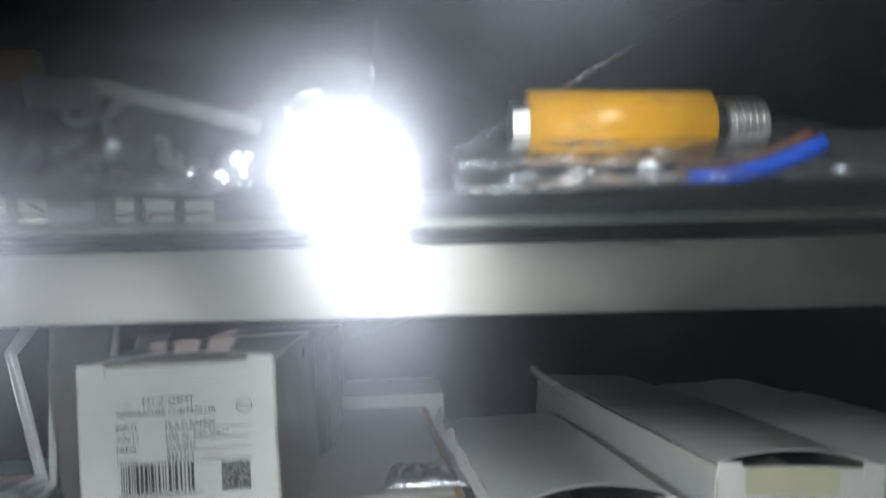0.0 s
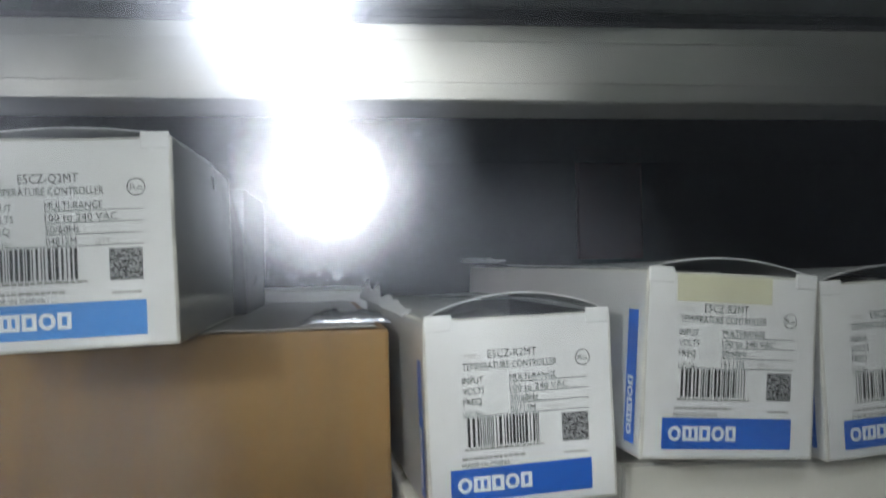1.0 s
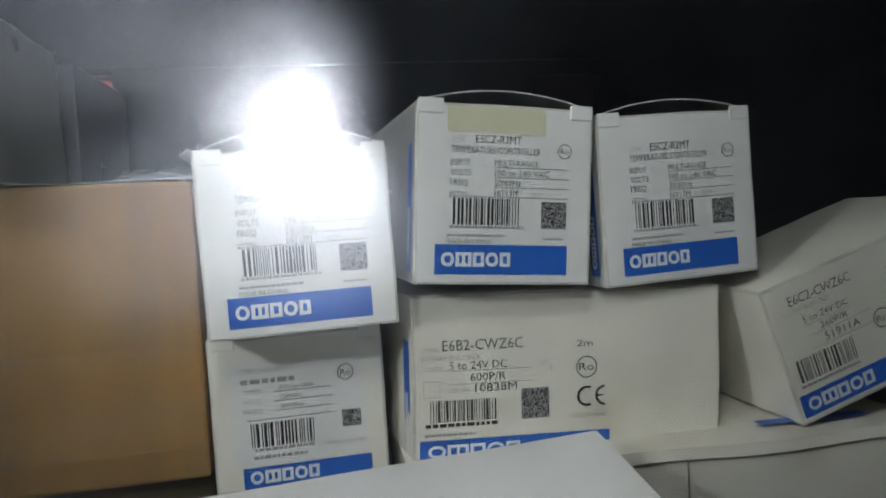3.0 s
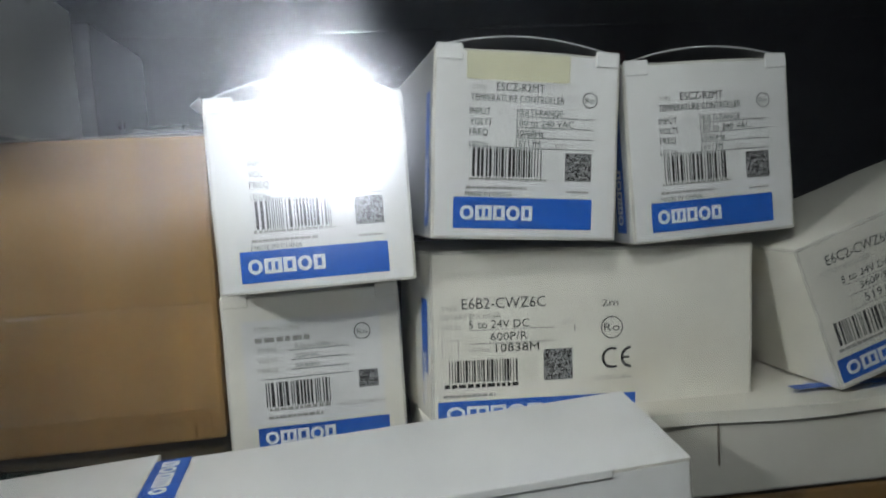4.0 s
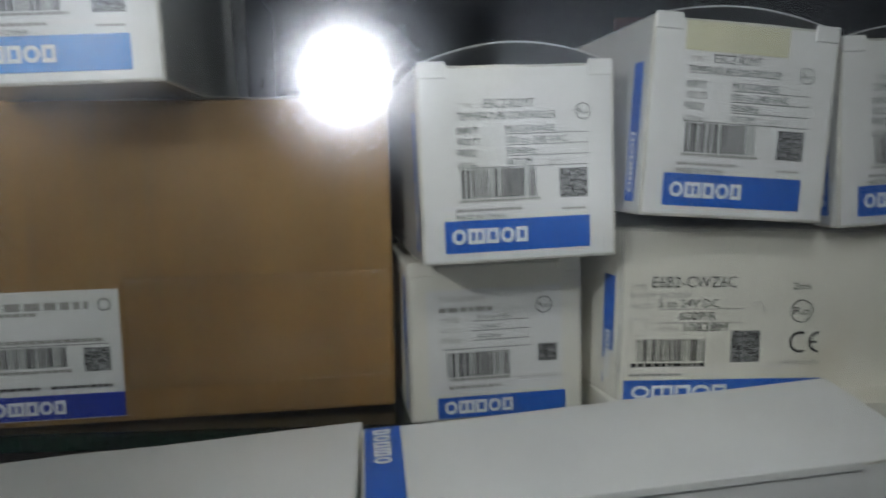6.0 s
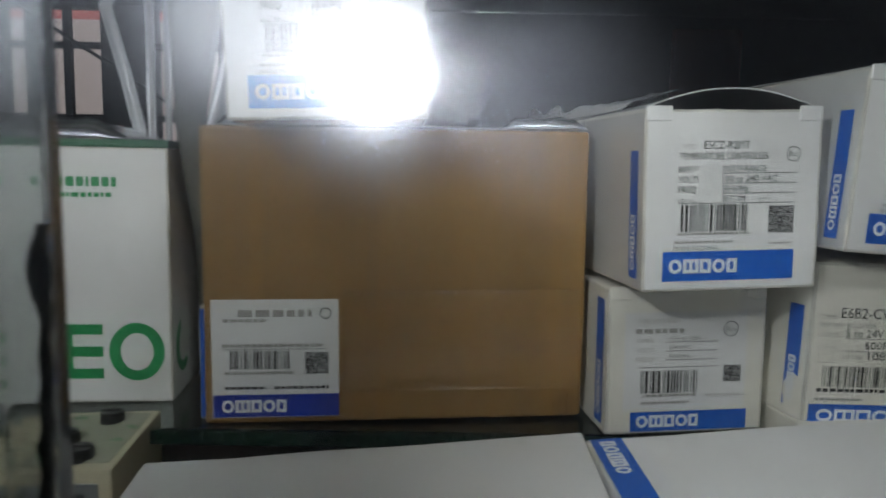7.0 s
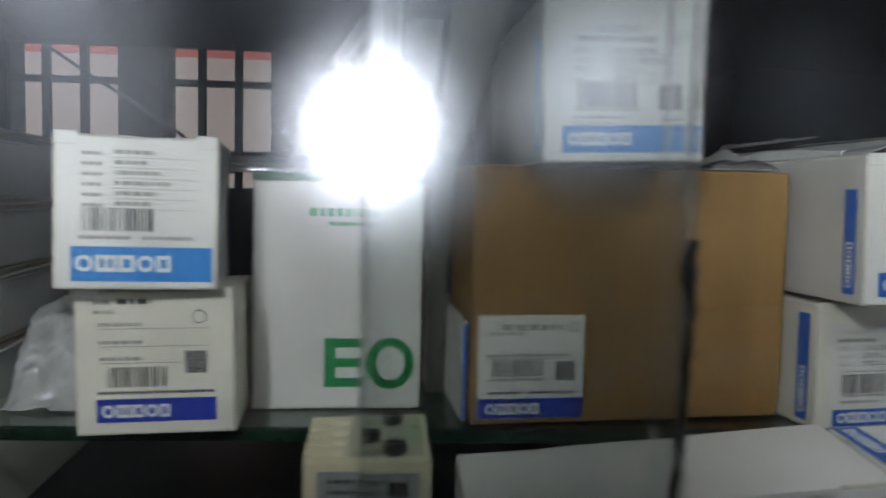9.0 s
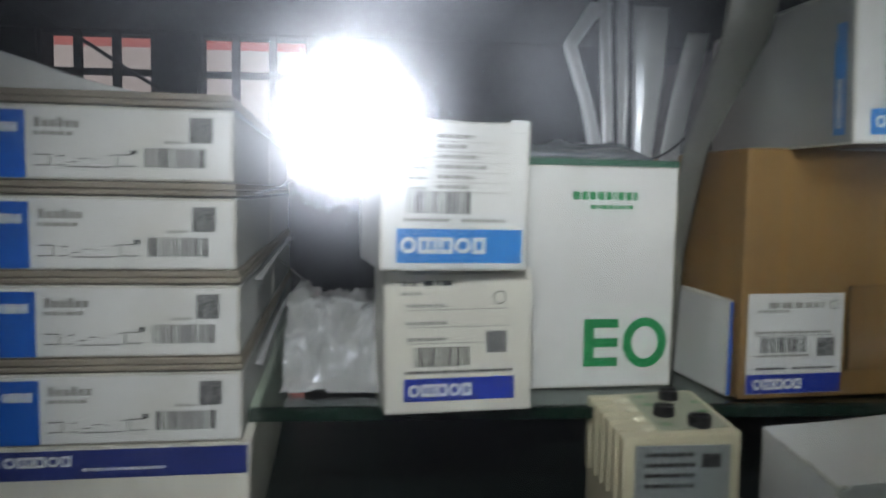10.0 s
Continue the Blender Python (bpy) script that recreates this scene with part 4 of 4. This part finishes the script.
# ---- stacks of flat cartons ----
BH, BW, BD = 0.0275, 0.105, 0.122
base_z = -0.0105
for row, (y0, x1, D) in enumerate(((0.0645, -0.2165, 0.155), (0.2225, -0.2262, 0.160))):
    for i in range(4):
        z = base_z + 0.0005 + i * 0.0335
        t = new("sensor_carton")
        t.matrix_world = pose(x1 - BW - 0.001 * i, y0 + 0.001 * (i % 2), z, 0, 0.0, 3.5)
        tagged(t, "flat white sensor carton with a blue corner, in a stack", "box", "stacked sensor cartons")
        wear(part("body", carton_body(BW, BH, D, random.Random(60 + i), 0.0), WHITE, t))
        part("lid", box(-0.0004, -0.0004, BH + 0.0006, BW + 0.0004, D, BH + 0.0028, 0.0005, 1), GREYBOARD, t, "grey-brown board lid")
        part("base_edge", box(0.0002, 0.0001, BH + 0.0030, BW - 0.0002, D, BH + 0.0057, 0.0005, 1), GREYBOARD, t, "grey-brown board edge")
        # added ridge: highlight along the carton's side edge, as shape
        part("side_seam", box(BW - 0.0004, 0.002, BH - 0.0008, BW + 0.0007, D - 0.002, BH + 0.0004, 0.0003, 1), WRAPPED, t, "pale ridge standing in for a lit carton edge")
        if row == 0:
            rnd = random.Random(70 + i)
            ink, pale, band, wh, sq = (bmesh.new() for _ in range(5))
            k = BW / 490
            o = BW - 410 * k
            rect(band, o - 60 * k, 3 * k, o + 65 * k, 118 * k)
            mark(wh, o + 5 * k, 80 * k, 48 * k, 17 * k)
            for u in range(6):
                rect(pale, o + (80 + 12.4 * u) * k, 90 * k, o + (90 + 12.4 * u) * k, (107 if u in (0, 3) else 102) * k)
            smudge(pale, o + 78 * k, 76 * k, 66 * k, 7 * k, rnd)
            for a in ((78, 42, 104, 44), (78, 24, 104, 26), (102, 24, 104, 44), (112, 24, 128, 26), (116, 40, 128, 42), (134, 30, 148, 32), (152, 36, 166, 38), (132, 22, 206, 24),
                      (172, 34, 178, 36), (200, 42, 208, 44), (212, 24, 214, 46), (212, 44, 238, 46), (214, 24, 242, 26), (236, 46, 246, 54)):
                rect(ink, o + a[0] * k, a[1] * k, o + a[2] * k, a[3] * k)
            smudge(pale, o + 292 * k, 66 * k, 34 * k, 5 * k, rnd)
            bars(ink, o + 260 * k, 24 * k, 106 * k, 34 * k, rnd, 22)
            rect(sq, o + 335 * k, 68 * k, o + 375 * k, 112 * k)
            part("printed_text", on_front(ink), INK, t)
            part("faint_print", on_front(pale), PALEINK, t)
            part("grey_patch", on_front(sq), GREYPATCH, t)
            part("front_band", on_front(band), BLUE, t)
            part("front_mark", on_front(wh, -2 * EPS), INKWHITE, t)
W, H, D = 0.112, base_z - ZB, 0.31
t, rnd = carton("wide off-white carton with a navy band under the stack", (-0.3255, 0.0640, ZB), 3.5, 0, W, H, D, 81, CREAM, lid=0.0, ears=False)
bm = bmesh.new()
rect(bm, 0, H - 0.0125, W - 0.001, H - 0.0012)
part("front_band", on_front(bm), NAVY, t)
bm = bmesh.new()
mark(bm, 0.022, H - 0.0075, 0.024, 0.0042)
smudge(bm, 0.05, H - 0.0095, 0.03, 0.0012, rnd)
part("front_mark", on_front(bm, -2 * EPS), INKWHITE, t)


def loose(u, v):
    n = noise.noise(Vector((u * 4.2, v * 5.0, 4))) + 0.7 * abs(noise.noise(Vector((u * 11, v * 13, 9))))
    f = 0.5 - 0.5 * math.cos(math.pi * min(v * 1.5, 1))
    return Vector((-0.2080 + 0.0460 * u + 0.002 * n, 0.112 + 0.050 * v + 0.011 * n * min(v * 3, 1), Z0 + 0.0012 + 0.0025 * abs(n) + 0.038 * f + 0.006 * n * v))


tagged(part("clear_bag", sheet(loose, 48, 48, 0.0003), CRINKLE, None, "", True), "crumpled clear plastic bag, whitened for the glass shelf's bright reflection", "plastic bag")
# highlights on the cartons' lower side edges, added as thin cloudy strips
t = new("torn_wrapper")
tagged(t, "pale strips standing in for highlights on the stacked cartons' edges", "plastic film")
for i in range(3):
    z = base_z + 0.0335 * (i + 1) - 0.002
    rows = ((-0.2105, 0.073, z - 0.001, 0.0030), (-0.2135, 0.120, z, 0.0022), (-0.2170, 0.190, z + 0.002, 0.0016), (-0.2160, 0.221, z + 0.006, 0.0030))
    part("film_edge", strip(rows, 20 + i, 0.0006), STRIPFILM, t, "", True)
# wedge shaped to match its outline from the camera
bm = box(-0.345, 0.085, 0.1245, -0.262, 0.17, 0.1262, 0.0006, 1)
bmesh.ops.subdivide_edges(bm, edges=[e for e in bm.edges if e.calc_length() > 0.03], cuts=6, use_grid_fill=True)
for v in bm.verts:
    if v.co.z > 0.1254:
        v.co.z += 0.022 * min(max((-0.262 - v.co.x) / 0.075, 0), 1) ** 1.15 + 0.001 * noise.noise(v.co * 40)
tagged(part("folded_leaflet", bm, PAPER, None, "", True), "sloping white slab on the stack, shaped to fit the view", "paper")

# ---- things in clear bags on the upper glass shelf ----
UZ = 0.2187
t = new("proximity_sensor")
t.matrix_world = pose(0.1590, 0.014, UZ + 0.0185, 0, 0.8, 2)
tagged(t, "orange cylindrical sensor with nickel ends", "sensor")
X = (1, 0, 0)
part("barrel", rod_into(bmesh.new(), (0, 0, 0), (0.048, 0, 0), 0.0098, 32), ORANGE, t, "orange plastic barrel", True)
part("front_nut", rod_into(bmesh.new(), (-0.0045, 0, 0), (0, 0, 0), 0.0068, 6), CHROME, t)
part("collar", rod_into(bmesh.new(), (0.048, 0, 0), (0.052, 0, 0), 0.0066, 24), BLACKP, t)
bm = bmesh.new()
for i in range(6):
    rod_into(bm, (0.052 + i * 0.0018, 0, 0), (0.0534 + i * 0.0018, 0, 0), 0.0080, 24)
    rod_into(bm, (0.0534 + i * 0.0018, 0, 0), (0.0538 + i * 0.0018, 0, 0), 0.0074, 24)
part("threaded_end", bm, CHROME, t, "nickel threaded end")
part("cable", tube([(0.0625 + 0.006 * i, 0, -0.0002 * i * i) for i in range(8)], 0.0032), BLACKP, t)
for m, dz, s in ((BROWNWIRE, 0.0, 0), (BLUEWIRE, -0.0025, 3)):
    tagged(part("wire_end", tube([(0.196 + 0.0042 * i, 0.004 - 0.002 * s, UZ + 0.0045 + 0.00013 * i * i + dz) for i in range(9)], 0.0023), m, None, "", True), "stiff wire end in a coloured sleeve", "wire")
t = new("metal_clip")
tagged(t, "shiny metal strip in a clear bag", "metal part")
part("strip", box_into(bmesh.new(), 0.0, 0, -0.0004, 0.046, 0.002, 0.0034, 0.0004), SATIN, t)
part("bolt", rod_into(bmesh.new(), (-0.012, 0, -0.004), (0.004, 0, -0.001), 0.0042, 16), CHROME, t)
t.matrix_world = pose(0.044, 0.010, UZ + 0.0305, 0, 15, 3)
tagged(part("orange_cap", rod_into(bmesh.new(), (0.014, 0.014, UZ + 0.038), (0.030, 0.014, UZ + 0.037), 0.005, 20), ORANGE, None, "", True), "small orange plastic cap in a bag", "cap")


def bag(x0, w, h, seed):
    def fn(u, v):
        n = noise.noise(Vector((u * 8 + seed, v * 7, seed))) + 0.6 * noise.noise(Vector((u * 22, v * 16, seed * 2)))
        return Vector((x0 + w * u + 0.001 * n, -0.004 + 0.0026 * n + 0.026 * v * v, UZ + 0.0012 + h * math.sin(v * 1.45) + 0.0016 * n))
    return sheet(fn, 70, 34, 0.00025)


for x0, w, h, sd in ((-0.010, 0.13, 0.050, 2), (0.138, 0.13, 0.016, 5)):
    tagged(part("clear_bag", bag(x0, w, h, sd), BAG, None, "", True), "crumpled clear plastic bag over parts", "plastic bag")
# bits of hardware in the bag
CL = "small bent nickel-plated clip in a clear bag"
for x, z, w, tilt in ((0.034, 0.0265, 0.016, 20), (0.044, 0.0220, 0.014, -35), (0.062, 0.0165, 0.010, 60), (0.036, 0.0120, 0.010, -15), (0.050, 0.0075, 0.014, 10), (0.066, 0.0060, 0.009, -30)):
    c, d = math.cos(radians(tilt)) * w, math.sin(radians(tilt)) * w
    pts = [(x + c * k / 6 + 0.0016 * math.sin(k * 1.9), 0.012 + 0.001 * k, UZ + z - d * k / 6 + 0.0018 * math.cos(k * 1.4)) for k in range(7)]
    tagged(part("metal_clip", tube(pts, 0.0016, 8), CHROME, None, "", True), CL, "metal part", "clips in the bag")
t = new("black_relay")
t.matrix_world = pose(0.018, 0.030, UZ, 0, 0, 8)
tagged(t, "black plastic relay socket lying in a clear bag", "relay")
part("body", box(0, 0, 0, 0.040, 0.030, 0.020, 0.0012, 2), BLACKP, t)
part("top_step", box(0.004, 0.003, 0.020, 0.030, 0.026, 0.0265, 0.0010, 2), BLACKP, t)
for k in range(4):
    part("contact_screw", rod_into(bmesh.new(), (0.006 + 0.009 * k, -0.0012, 0.008), (0.006 + 0.009 * k, 0.0006, 0.008), 0.0022, 12), CHROME, t)
tagged(part("film_roll", rolled(0.156, 0.000, UZ, 0.052, 0.010, 0.0070, 12), WRAPFILM, None, "", True), "crinkled clear film under the orange sensor", "plastic film")
tagged(part("film_roll", rolled(0.010, -0.004, UZ, 0.085, 0.020, 0.0110, 15), WRAPFILM, None, "", True), "crinkled clear film in front of bagged parts", "plastic film")
tagged(part("green_carton", box(-0.02, 0.03, UZ, 0.03, 0.09, UZ + 0.012, 0.001), DEEPGREEN), "low dark green carton on the glass shelf", "box")
